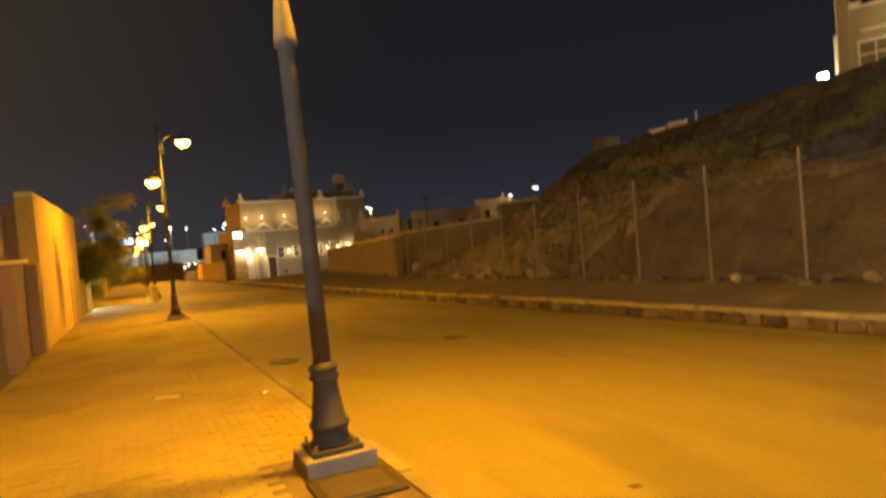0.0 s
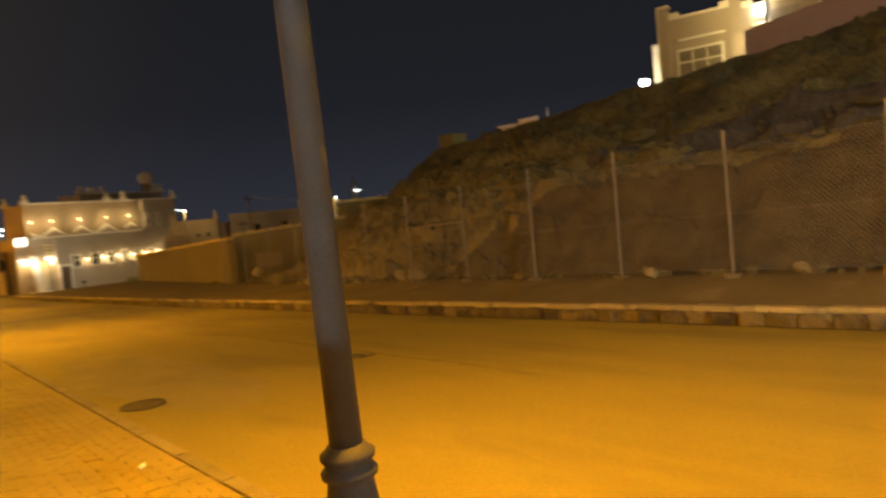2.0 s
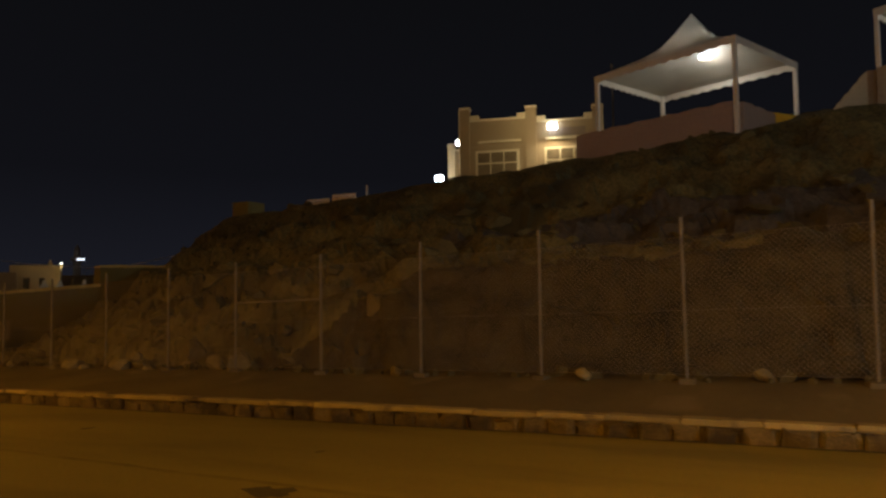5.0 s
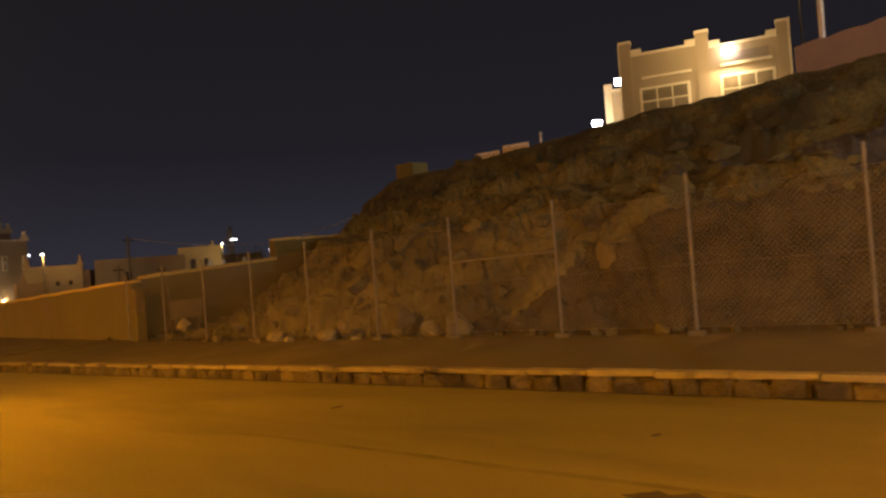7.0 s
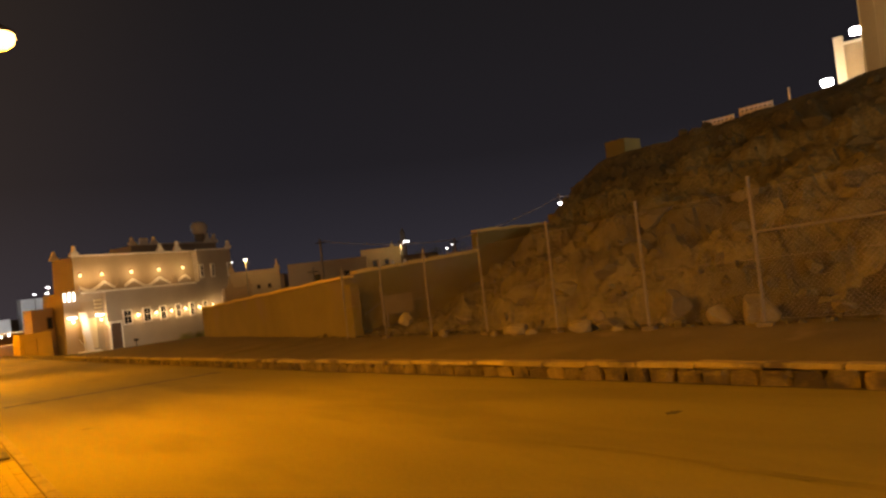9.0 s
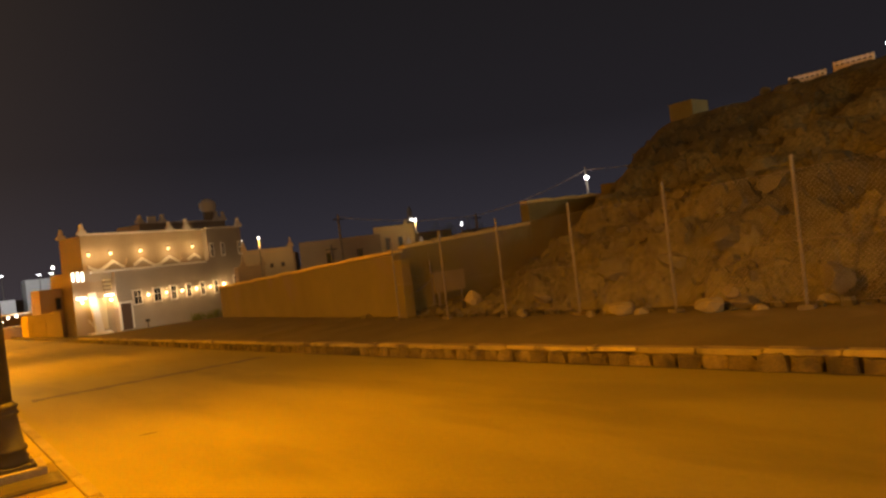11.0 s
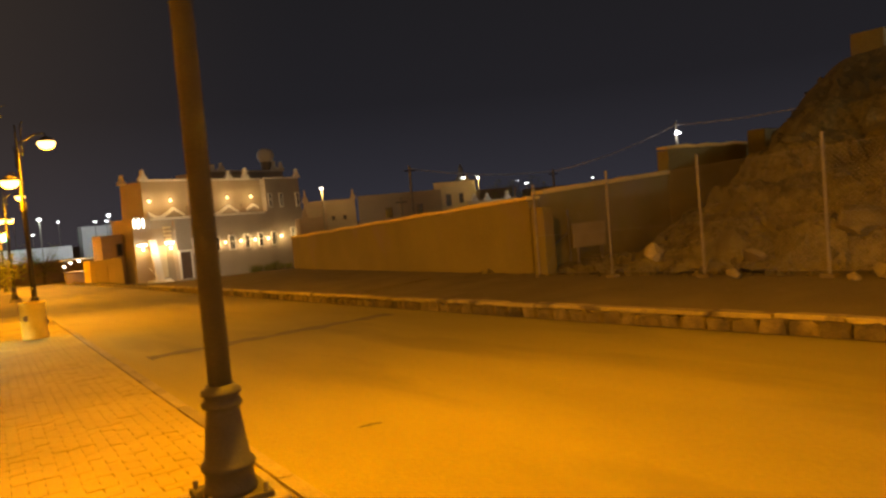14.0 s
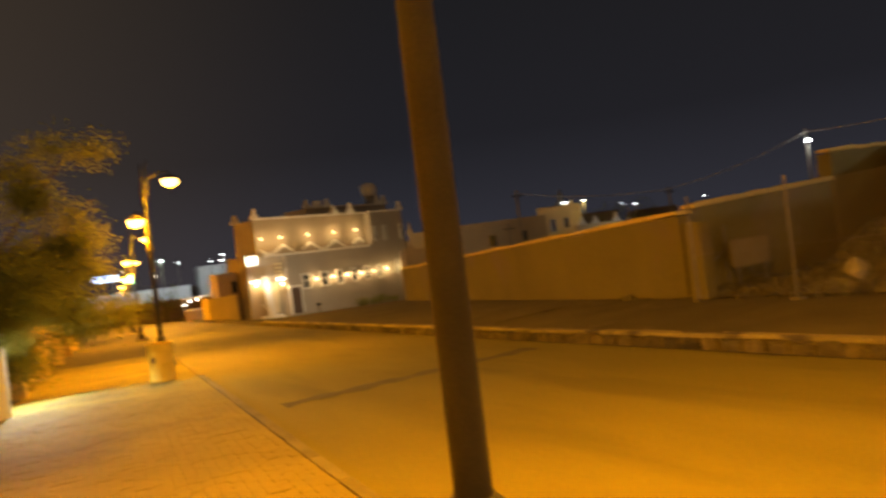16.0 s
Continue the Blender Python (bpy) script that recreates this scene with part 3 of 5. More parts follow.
tree((-3.95, 33.6, walk_z(34) - 0.3), 7.5, 3.15, 85000, 5, "leafy street tree hanging over the garden wall")
tree((-5.2, 45.0, walk_z(45) - 0.3), 6.0, 3.2, 9000, 9, "leafy street tree hanging over the garden wall")
tree((-4.6, 62.0, walk_z(62) - 0.3), 5.5, 3.0, 5000, 12, "dark street tree behind the garden wall")


# ---- fence below the hill ----
POSTS = [-24.2, -21.7, -19.1, -16.6, -14.1, -11.5, -9.0, -6.5, -3.9, -1.36, 1.15, 3.68, 6.12, 8.6, 11.1, 13.67, 16.05, 18.58, 21.13, 23.7, 26.3, 29.0]


def post_z(y):
    return hill_z(fence_x(y), y, False)


fence = thing("chain_link_fence", (fence_x(0), 0, post_z(0)), "rusty chain link fence on thin steel posts", "fence")
f0 = Vector((fence_x(0), 0, post_z(0)))
for py in POSTS:
    tilt = random.uniform(-0.03, 0.03)
    a = Vector((fence_x(py), py, post_z(py))) - f0
    part("post", tube([a - Vector((0, 0, 0.2)), a + Vector((tilt * 0.4, tilt, 2.5 + (0.07 if py < 9 else 0)))], 0.028, 0.028, 10), M_STEEL, fence)
    part("footing", box(-0.11, 0.11, -0.13, 0.13, -0.1, 0.045, pose(a.x, a.y, a.z, 0, 0, random.uniform(-20, 20)), 0.03), M_FOOTING, fence, "rough concrete footing")
pa = Vector((fence_x(11.1), 11.1, post_z(11.1) + 1.55)) - f0
pb = Vector((fence_x(13.67), 13.67, post_z(13.67) + 1.55)) - f0
part("rail", tube([pa, pb], 0.022, 0.022, 8), M_STEEL, fence)


def chain_link():
    verts, faces = [], []

    def wire(p, q, r):
        k = len(verts)
        d = Vector(q) - Vector(p)
        u = Vector((1, 0, 0))
        v = d.cross(u).normalized()
        for c in (Vector(p), Vector(q)):
            for o in (u * r, v * r, -u * r, -v * r):
                verts.append(c + o)
        for i in range(4):
            j = (i + 1) % 4
            faces.append((k + i, k + j, k + 4 + j, k + 4 + i))

    h, pitch = 2.15, 0.085
    y = -24.0
    while y < 28.8:
        for sgn in (1, -1):
            y1 = y + sgn * h
            if -24.2 < y1 < 29:
                p = (fence_x(y) - 0.04, y, post_z(y) + 0.1)
                q = (fence_x(y1) - 0.04, y1, post_z(y1) + 0.1 + h)
                wire([a - b for a, b in zip(p, f0)], [a - b for a, b in zip(q, f0)], 0.0023)
        y += pitch
    for hz in (0.1, 1.1, 2.25):
        for a, b in zip(POSTS, POSTS[1:]):
            p, q = (fence_x(a) - 0.04, a, post_z(a) + hz), (fence_x(b) - 0.04, b, post_z(b) + hz)
            wire([i - j for i, j in zip(p, f0)], [i - j for i, j in zip(q, f0)], 0.0028)
    data = bpy.data.meshes.new("mesh_wire")
    data.from_pydata(verts, [], faces)
    data.materials.append(M_WIRE)
    ob = new("mesh_wire", data)
    ob.parent = fence
    tagged(ob, "diamond pattern steel wire mesh", kind="stuff")


chain_link()


# ---- rocks ----
def rock_shapes(count, material, cuts, seed):
    """Angular boulders: a rough ball chopped by flat planes."""
    rng = random.Random(seed)
    out = []
    for k in range(count):
        bm = bmesh.new()
        bmesh.ops.create_icosphere(bm, subdivisions=2, radius=1.0)
        for v in bm.verts:
            p = v.co.copy()
            v.co = p * (1 + 0.45 * noise.noise(p * 0.9 + Vector((k * 7.3 + seed, 0, 0))))
        for c in range(cuts):
            n = Vector((rng.gauss(0, 1), rng.gauss(0, 1), rng.gauss(0, 1))).normalized()
            at = n * rng.uniform(0.5, 0.78)
            cut = bmesh.ops.bisect_plane(bm, geom=bm.verts[:] + bm.edges[:] + bm.faces[:], plane_co=at, plane_no=n, clear_outer=True)
            edges = [e for e in cut["geom_cut"] if isinstance(e, bmesh.types.BMEdge)]
            if edges:
                bmesh.ops.contextual_create(bm, geom=edges)
        data = bpy.data.meshes.new("boulder")
        bm.to_mesh(data)
        bm.free()
        data.materials.append(material)
        out.append(data)
    return out


ROCK_SHAPES = rock_shapes(7, M_ROCK, 9, 1)
BLOCK_SHAPES = rock_shapes(8, M_BLOCK, 14, 2)


def rock(x, y, r, flat=0.75, lift=0.2, label="pale angular boulder lying at the foot of the hill"):
    ob = new("boulder", random.choice(BLOCK_SHAPES if "slope" in label or "hillside" in label else ROCK_SHAPES))
    z = hill_z(x, y) + r * flat * lift
    ob.matrix_basis = pose(x, y, z, random.uniform(-20, 20), random.uniform(-20, 20), random.uniform(0, 360)) @ Matrix.Diagonal((r * random.uniform(0.85, 1.25), r * random.uniform(0.85, 1.2), r * flat, 1))
    return tagged(ob, label, "rock", "boulders below the hill")


def set_rock(x, y, z, r, tall, turn, label="pale angular boulder lying at the foot of the hill"):
    """A boulder whose middle stands at the given height, sunk into the slope."""
    kinds = BLOCK_SHAPES if "slope" in label else ROCK_SHAPES
    ob = new("boulder", kinds[int(turn) % len(kinds)])
    ob.matrix_basis = pose(x, y, z, turn * 0.3, -turn * 0.2, turn) @ Matrix.Diagonal((r * 1.1, r * 1.15, r * tall, 1))
    return tagged(ob, label, "rock", "boulders below the hill")


for rx, ry, rz, rr, tall, turn in (
        (11.12, 14.0, -0.1, 0.36, 1.15, 12), (11.46, 15.84, 0.08, 0.3, 1.15, 33), (11.42, 15.9, -0.3, 0.24, 0.6, 50), (11.2, 14.75, -0.18, 0.3, 0.9, 71),
        (10.85, 17.78, -0.32, 0.3, 0.95, 25), (11.05, 17.5, -0.05, 0.2, 0.8, 84), (11.1, 17.3, -0.28, 0.3, 0.6, 9), (10.9, 16.85, -0.36, 0.18, 0.7, 41),
        (10.82, 19.3, -0.42, 0.17, 0.9, 62), (10.85, 19.75, -0.38, 0.32, 0.85, 18), (10.9, 20.2, -0.36, 0.2, 0.85, 77), (10.8, 20.6, -0.48, 0.14, 0.8, 29),
        (11.1, 24.9, -0.12, 0.26, 1.05, 15), (10.95, 22.9, -0.5, 0.17, 0.8, 36), (10.3, 5.3, 0.14, 0.16, 0.85, 22), (10.55, 9.2, -0.02, 0.16, 0.7, 45),
        (10.65, 2.6, 0.2, 0.2, 0.7, 57), (10.3, -2.0, 0.34, 0.24, 0.7, 68), (11.4, 12.7, -0.05, 0.22, 0.6, 95), (11.7, 23.0, -0.2, 0.25, 0.7, 88)):
    set_rock(rx, ry, rz, rr * 0.88, tall, turn)
set_rock(12.75, 21.35, 0.28, 0.72, 0.5, 16, "broad flat slab of rock on the slope")
set_rock(12.65, 11.0, 1.02, 0.5, 0.95, 31, "large pale block of rock set in the cut earth")
set_rock(13.6, 12.9, 1.72, 0.26, 0.9, 39, "pale block of rock set in the slope")
set_rock(12.6, 15.0, 1.05, 0.2, 0.7, 53, "pale block of rock set in the slope")
set_rock(12.2, 13.4, 0.62, 0.22, 0.7, 66, "pale block of rock set in the slope")
set_rock(13.2, 17.6, 1.2, 0.4, 0.7, 81, "pale block of rock set in the slope")
rng = random.Random(21)
for i in range(26):
    ry = rng.uniform(-13, 10)
    rock(13.55 + 0.02 * ry + rng.uniform(-0.25, 1.6), ry, rng.uniform(0.2, 0.46), rng.uniform(0.18, 0.32), 0.3, "flat slab of rock along the bench of the hillside")
for i in range(26):
    ry = rng.uniform(9, 26)
    rock(fence_x(ry) + rng.uniform(1.4, 8.5), ry, rng.uniform(0.25, 0.6), rng.uniform(0.4, 0.7), 0.0, "large angular block of rock in the slope")
rng = random.Random(3)
for i in range(90):
    ry = rng.uniform(-14, 27)
    rx = fence_x(ry) + 0.9 + 10.5 * rng.random() ** 1.3
    if ry < 13 and rx < fence_x(ry) + 2.7:
        continue
    rock(rx, ry, rng.uniform(0.1, 0.34), rng.uniform(0.5, 0.9), 0.15, "weathered stone embedded in the rocky slope")
bm = bmesh.new()
for i in range(1500):
    ry = rng.uniform(-14, 28)
    rx = fence_x(ry) + 0.1 + 11 * rng.random() ** 1.6
    s = 0.03 + 0.1 * rng.random() ** 2
    if ry < 13 and fence_x(ry) + 0.6 < rx < fence_x(ry) + 2.7:
        continue
    m = pose(rx, ry, hill_z(rx, ry) if rx > fence_x(ry) + 0.45 else verge_z(rx, ry), rng.uniform(0, 90), rng.uniform(0, 90), rng.uniform(0, 360))
    bx(bm, -s, s * 0.9, -s * 0.8, s * 0.7, -s * 0.6, s * 0.6, m)
tagged(part("rubble", bm, M_BLOCK), "loose stones scattered on the hillside", "rubble", kind="stuff")

# ---- ochre wall beyond the fence ----
def long_wall(name, a, b, za, zb, ha, hb, thick, material, label):
    """An upright wall from a to b; its foot and its top may slope."""
    ax, ay, bx_, by = *a, *b
    d = Vector((bx_ - ax, by - ay, 0))
    m = pose(ax, ay, 0, 0, 0, math.degrees(math.atan2(d.y, d.x)))
    n = d.length
    outline = [(0, za), (n, zb)] + [(n * (1 - i / 16), hb + (ha - hb) * i / 16 + 0.03 * math.sin(i * 2.3)) for i in range(17)]
    return tagged(part(name, extrude_outline(outline, -thick / 2, thick / 2, m), material), label, "wall", kind="structure")


long_wall("wall_ochre_front", (12.1, 29.9), (15.8, 57.8), -1.6, -3.0, 1.32, 0.32, 0.35, M_MUD, "long ochre rendered boundary wall")
long_wall("wall_ochre_end", (15.8, 57.8), (24.0, 60.5), -3.0, -3.0, 0.32, 0.5, 0.35, M_MUD, "ochre rendered boundary wall turning back")
long_wall("wall_ochre_back", (12.3, 30.15), (19.4, 30.9), -1.6, -1.6, 1.45, 1.85, 0.35, M_MUD, "ochre rendered wall behind the fence corner")
long_wall("wall_ochre_high", (19.2, 30.9), (27.5, 30.4), -1.6, -1.6, 2.72, 2.85, 0.5, M_MUD, "taller ochre rendered wall running into the hill")
for a, b, ha, hb in (((12.1, 29.9), (15.8, 57.8), 1.33, 0.33), ((12.5, 30.17), (19.4, 30.9), 1.46, 1.86), ((19.2, 30.9), (27.5, 30.4), 2.73, 2.86)):
    long_wall("wall_ochre_coping", a, b, ha + 0.005, hb + 0.005, ha + 0.12, hb + 0.12, 0.46, M_WALL_Y, "thin rounded yellow coping along the ochre wall")
wall_box("wall_gate_pier", 11.62, 12.0, 29.0, 29.5, -1.4, 1.1, M_MUD, "ochre rendered gate pier")
wall_box("wall_hill_block", 22.8, 23.9, 25.1, 26.1, 4.2, 5.78, M_MUD, "small ochre rendered block on the hill edge")
wall_box("wall_far_block", 23.0, 24.4, 29.3, 30.0, 0.5, 3.25, M_MUD, "small ochre rendered pillar")

brace = thing("gate_brace", (12.6, 29.75, 0.0), "thin pale steel brace leaning across the gate gap", "brace")
part("bar", tube([(0.0, 0.0, -0.05), (0.85, 0.2, 0.28)], 0.022, 0.022), M_STEEL, brace)
part("post", tube([(0.85, 0.2, -1.3), (0.85, 0.2, 0.95)], 0.03, 0.03), M_STEEL, brace)
sign = thing("notice_board", (13.94, 29.6, -1.05), "pale weathered board standing behind the fence", "sign")
part("board", box(-0.68, 0.68, -0.03, 0.03, 0.85, 1.57, bevel=0.01), M_SIGN, sign)
for sx in (-0.5, 0.5):
    part("leg", box(sx - 0.03, sx + 0.03, -0.03, 0.03, -0.3, 0.85), M_STEEL, sign)


# ---- adobe house with lit balcony ----
def spike(x, z, w, h):
    """Stepped, pointed corner ornament as an outline."""
    return [(x - w, z), (x + w, z), (x + w * 0.8, z + h * 0.3), (x + w * 0.4, z + h * 0.45), (x + w * 0.18, z + h), (x - w * 0.18, z + h), (x - w * 0.4, z + h * 0.45), (x - w * 0.8, z + h * 0.3)]


HOUSE = pose(13.3, 92.3, -3.7, 0, 0, 19.4)
house = new("adobe_house")
house.matrix_basis = HOUSE
tagged(house, "two storey grey adobe house with white trim and warm wall lamps", "house")
W = 15.7


def battered(x0, x1, y0, y1, z0, z1, lean=0.25):
    bm = bmesh.new()
    k = lean
    vs = [bm.verts.new(p) for p in ((x0, y0, z0), (x1, y0, z0), (x1, y1, z0), (x0, y1, z0), (x0 + k, y0 + k, z1), (x1 - k, y0 + k, z1), (x1 - k, y1 - k, z1), (x0 + k, y1 - k, z1))]
    for f in ((3, 2, 1, 0), (4, 5, 6, 7), (0, 1, 5, 4), (1, 2, 6, 5), (2, 3, 7, 6), (3, 0, 4, 7)):
        bm.faces.new([vs[i] for i in f])
    return bm


part("wall", battered(0.0, W, 0.4, 4.9, 5.6, 10.8, 0.12), M_ADOBE_B, house, "upper storey wall washed by warm lamps")
part("wall", battered(2.6, W + 0.3, -0.9, 9.6, -1.5, 6.85, 0.22), M_ADOBE, house, "grey rendered ground storey")
part("wall", battered(-1.75, 2.7, -0.2, 4.4, -1.5, 6.9, 0.18), M_ADOBE_B, house, "beige entrance bay")
part("wall", battered(W - 0.2, W + 5.7, -0.5, 9.0, -1.5, 10.85, 0.25), M_ADOBE, house, "grey rendered side wing")
part("wall", battered(9.6, W + 7.0, 4.2, 9.2, 10.0, 12.2, 0.1), M_ADOBE, house, "roof storey wall")
part("parapet", box(0.0, W, 0.3, 0.62, 10.8, 11.02, bevel=0.03), M_WHITE, house, "white parapet edge")
part("parapet", box(W + 0.02, W + 5.5, -0.32, 0.0, 10.85, 11.04, bevel=0.03), M_WHITE, house, "white parapet edge")
part("parapet", box(9.6, W + 7.0, 4.1, 4.4, 12.2, 12.34, bevel=0.03), M_WHITE, house, "white parapet edge")
for sx, sy, sz, sh in ((0.35, 0.5, 10.9, 1.15), (0.2, 4.5, 10.75, 1.1), (W - 4.6, 0.5, 10.95, 1.0), (W - 2.2, 0.5, 10.95, 1.3), (W + 5.2, -0.2, 10.95, 1.1), (W + 6.7, 4.4, 12.3, 1.2), (W + 5.6, 4.4, 12.3, 1.3), (13.0, 4.4, 12.3, 1.0), (9.9, 4.4, 12.3, 0.95)):
    part("finial", extrude_outline(spike(sx, sz, 0.55, sh), sy - 0.2, sy + 0.2), M_WHITE, house, "white pointed corner finial")
# scalloped balcony front
def wave(x):
    return 6.95 + 0.9 * (1 - abs(math.sin(math.pi * (x - LAMPS[0]) / 3.55))) ** 0.8


LAMPS = (-0.35, 3.2, 6.85, 10.5, 13.9)
edge = [(0.25, 5.7), (14.6, 6.4), (14.6, 6.85)]
n = 84
for i in range(n + 1):
    x = 14.6 - 14.3 * i / n
    edge.append((x, wave(x)))
edge.append((0.25, 6.4))
part("balcony", extrude_outline(edge, -0.1, 0.12), M_ADOBE, house, "scalloped balcony parapet")
bm = bmesh.new()
for i in range(n):
    x0, x1 = 14.6 - 14.3 * i / n, 14.6 - 14.3 * (i + 1) / n
    zz = [wave(x) for x in (x0, x1)]
    vs = [bm.verts.new(p) for p in ((x0, -0.16, zz[0] - 0.24), (x1, -0.16, zz[1] - 0.24), (x1, -0.16, zz[1] + 0.1), (x0, -0.16, zz[0] + 0.1), (x0, 0.16, zz[0] + 0.1), (x1, 0.16, zz[1] + 0.1))]
    bm.faces.new((vs[0], vs[1], vs[2], vs[3]))
    bm.faces.new((vs[3], vs[2], vs[5], vs[4]))
part("balcony_trim", bm, M_WHITE, house, "white scalloped balcony edge")
part("balcony_ledge", box(0.2, 14.8, -0.98, -0.45, 6.62, 6.84, bevel=0.03), M_WHITE, house, "white ledge along the balcony foot")
for bxx in (5.0, 12.2):
    part("balcony_merlon", extrude_outline(spike(bxx, 6.9, 0.6, 1.1), -0.22, 0.1), M_ADOBE_B, house, "stepped balcony merlon")


def house_window(x, z, w, h, y=-0.93):
    win = part("window", box(x - w / 2 - 0.14, x + w / 2 + 0.14, y - 0.03, y + 0.12, z - 0.14, z + h + 0.14), M_WHITE, house, "white framed window")
    part("pane", box(x - w / 2, x + w / 2, y - 0.045, y + 0.05, z, z + h), M_GLASS, win, "dark glass pane")
    part("glazing_bar", box(x - 0.025, x + 0.025, y - 0.06, y, z, z + h), M_WHITE, win)
    part("glazing_bar", box(x - w / 2, x + w / 2, y - 0.06, y, z + h * 0.55, z + h * 0.6), M_WHITE, win)


for wx, ww in ((5.15, 0.85), (7.65, 0.8), (9.8, 0.6), (11.9, 0.5), (13.9, 0.45), (15.9, 0.4)):
    house_window(wx, 2.75, ww, 1.45, -0.84)
for wx in (W + 0.6, W + 2.3, W + 5.0):
    house_window(wx, 7.4, 0.35, 1.5, -0.34)
house_window(W + 3.6, 3.0, 0.35, 1.5, -0.43)

door = part("door", box(2.75, 4.35, -1.0, -0.7, 0.1, 3.2), M_WHITE, house, "white framed door")
part("door_leaf", box(2.95, 4.15, -1.02, -0.8, 0.1, 2.98), M_DARKWOOD, door, "dark wooden door leaf")
part("entrance", box(0.3, 1.7, -0.34, -0.05, 0.5, 3.9), M_CREAM, house, "pale lit entrance recess")
part("entrance_post", extrude_outline([(0.0, -0.1), (0.85, -0.1), (0.25, 4.6), (-0.45, 4.6)], -1.05, -0.75), M_WHITE, house, "brightly lit white entrance pillar")
for i in range(4):
    part("step", box(-0.6 - 0.1 * i, 1.6, -0.6 - 0.35 * (i + 1), -0.2, -0.4, 0.5 - 0.16 * (i + 1)), M_WHITE, house, "pale entrance step")
part("handrail", tube([(-0.75, -2.0, -0.2), (-0.75, -2.0, 0.9), (-0.5, -0.5, 1.7)], 0.04), M_WHITE, house)
for i in range(4):
    part("recess_band", box(1.7, 2.5, -0.36, -0.1, 4.4 + i * 0.42, 4.62 + i * 0.42), M_CREAM, house, "stepped plaster relief")
for i in range(3):
    part("slit_window", lathe([(0.02, 5.9), (0.05, 6.05), (0.06, 6.5), (0.02, 6.95)], 8, pose(-1.5 + i * 0.52, -0.18, 0.0)), M_WHITEGLOW, house, "glowing pointed slit window")


def sconce(x, y, z, watts, out=0.32):
    s = part("wall_lamp", box(x - 0.08, x + 0.08, y - 0.16, y + 0.06, z + 0.12, z + 0.3), M_IRON, house, "small wall lamp")
    part("lamp_glass", lathe([(0.05, 0.12), (0.12, 0.05), (0.1, -0.12), (0.03, -0.16)], 10, pose(x, y - 0.1, z)), M_WARMGLOW, s, "glowing lamp glass")
    if watts:
        p = HOUSE @ Vector((x, y - out, z - 0.05))
        point_light("wall_lamp_light", p, watts, WARM, 0.1)


for i in range(5):
    sconce(max(0.7, LAMPS[i]), 0.36, 8.7 + 0.03 * i, 92, 1.05)
for wx in (6.4, 8.75, 10.85, 12.9, 14.9):
    sconce(wx, -0.86, 3.6, 56)
sconce(W + 1.6, -0.5, 3.7, 100)
sconce(W + 4.4, -0.5, 3.7, 100)
sconce(-0.9, -0.3, 3.7, 110)
sconce(2.2, -0.4, 3.6, 90)
for sx in (-1.0, 2.1):
    part("strip_lamp", box(sx - 0.5, sx + 0.5, -0.48, -0.4, 4.05, 4.17, bevel=0.02), M_WHITEGLOW, house, "glowing white strip lamp by the entrance")
point_light("strip_lamp_light", HOUSE @ Vector((0.1, -1.9, 3.6)), 90, (1.0, 0.86, 0.62), 0.12)
tank = thing("water_tank", tuple(HOUSE @ Vector((W + 5.2, 5.4, 12.9))), "round white water tank on the roof", "water tank")
part("body", lathe([(0.3, 0.5), (0.9, 0.75), (1.15, 1.3), (1.1, 1.9), (0.75, 2.3), (0.2, 2.45)], 20), M_TANK, tank, "", False)
part("cradle", lathe([(0.75, -0.75), (0.7, 0.75)], 16), M_PLINTH, tank)
ac = thing("air_conditioner", tuple(HOUSE @ Vector((11.9, 5.0, 12.2))), "boxy air conditioner on the roof", "air conditioner")
part("body", box(-0.5, 0.5, -0.3, 0.3, 0.1, 0.95, bevel=0.04), M_TANK, ac)
part("foot", box(-0.5, 0.5, -0.25, 0.25, -0.1, 0.1), M_IRON, ac)

# fixture added to lift the brightness of the house front and wing
yard = thing("added_floodlight", (17.0, 84.0, road_z(8, 84) - 0.35), "small floodlight on a short stand added to light the house front", "floodlight")
part("stand", tube([(0, 0, -0.3), (0, 0, 0.5)], 0.05, 0.04), M_IRON, yard)
part("lamp_box", box(-0.2, 0.2, -0.1, 0.14, 0.5, 0.75, bevel=0.02), M_IRON, yard)
part("lens", box(-0.17, 0.17, 0.14, 0.16, 0.53, 0.72), M_WHITEGLOW, yard, "glowing lens")
spot_light("added_floodlight_beam", (17.0, 84.3, road_z(8, 84) + 0.7), (24.5, 95.0, 3.5), 800, (1.0, 0.88, 0.65), 150, 0.8, 0.2)

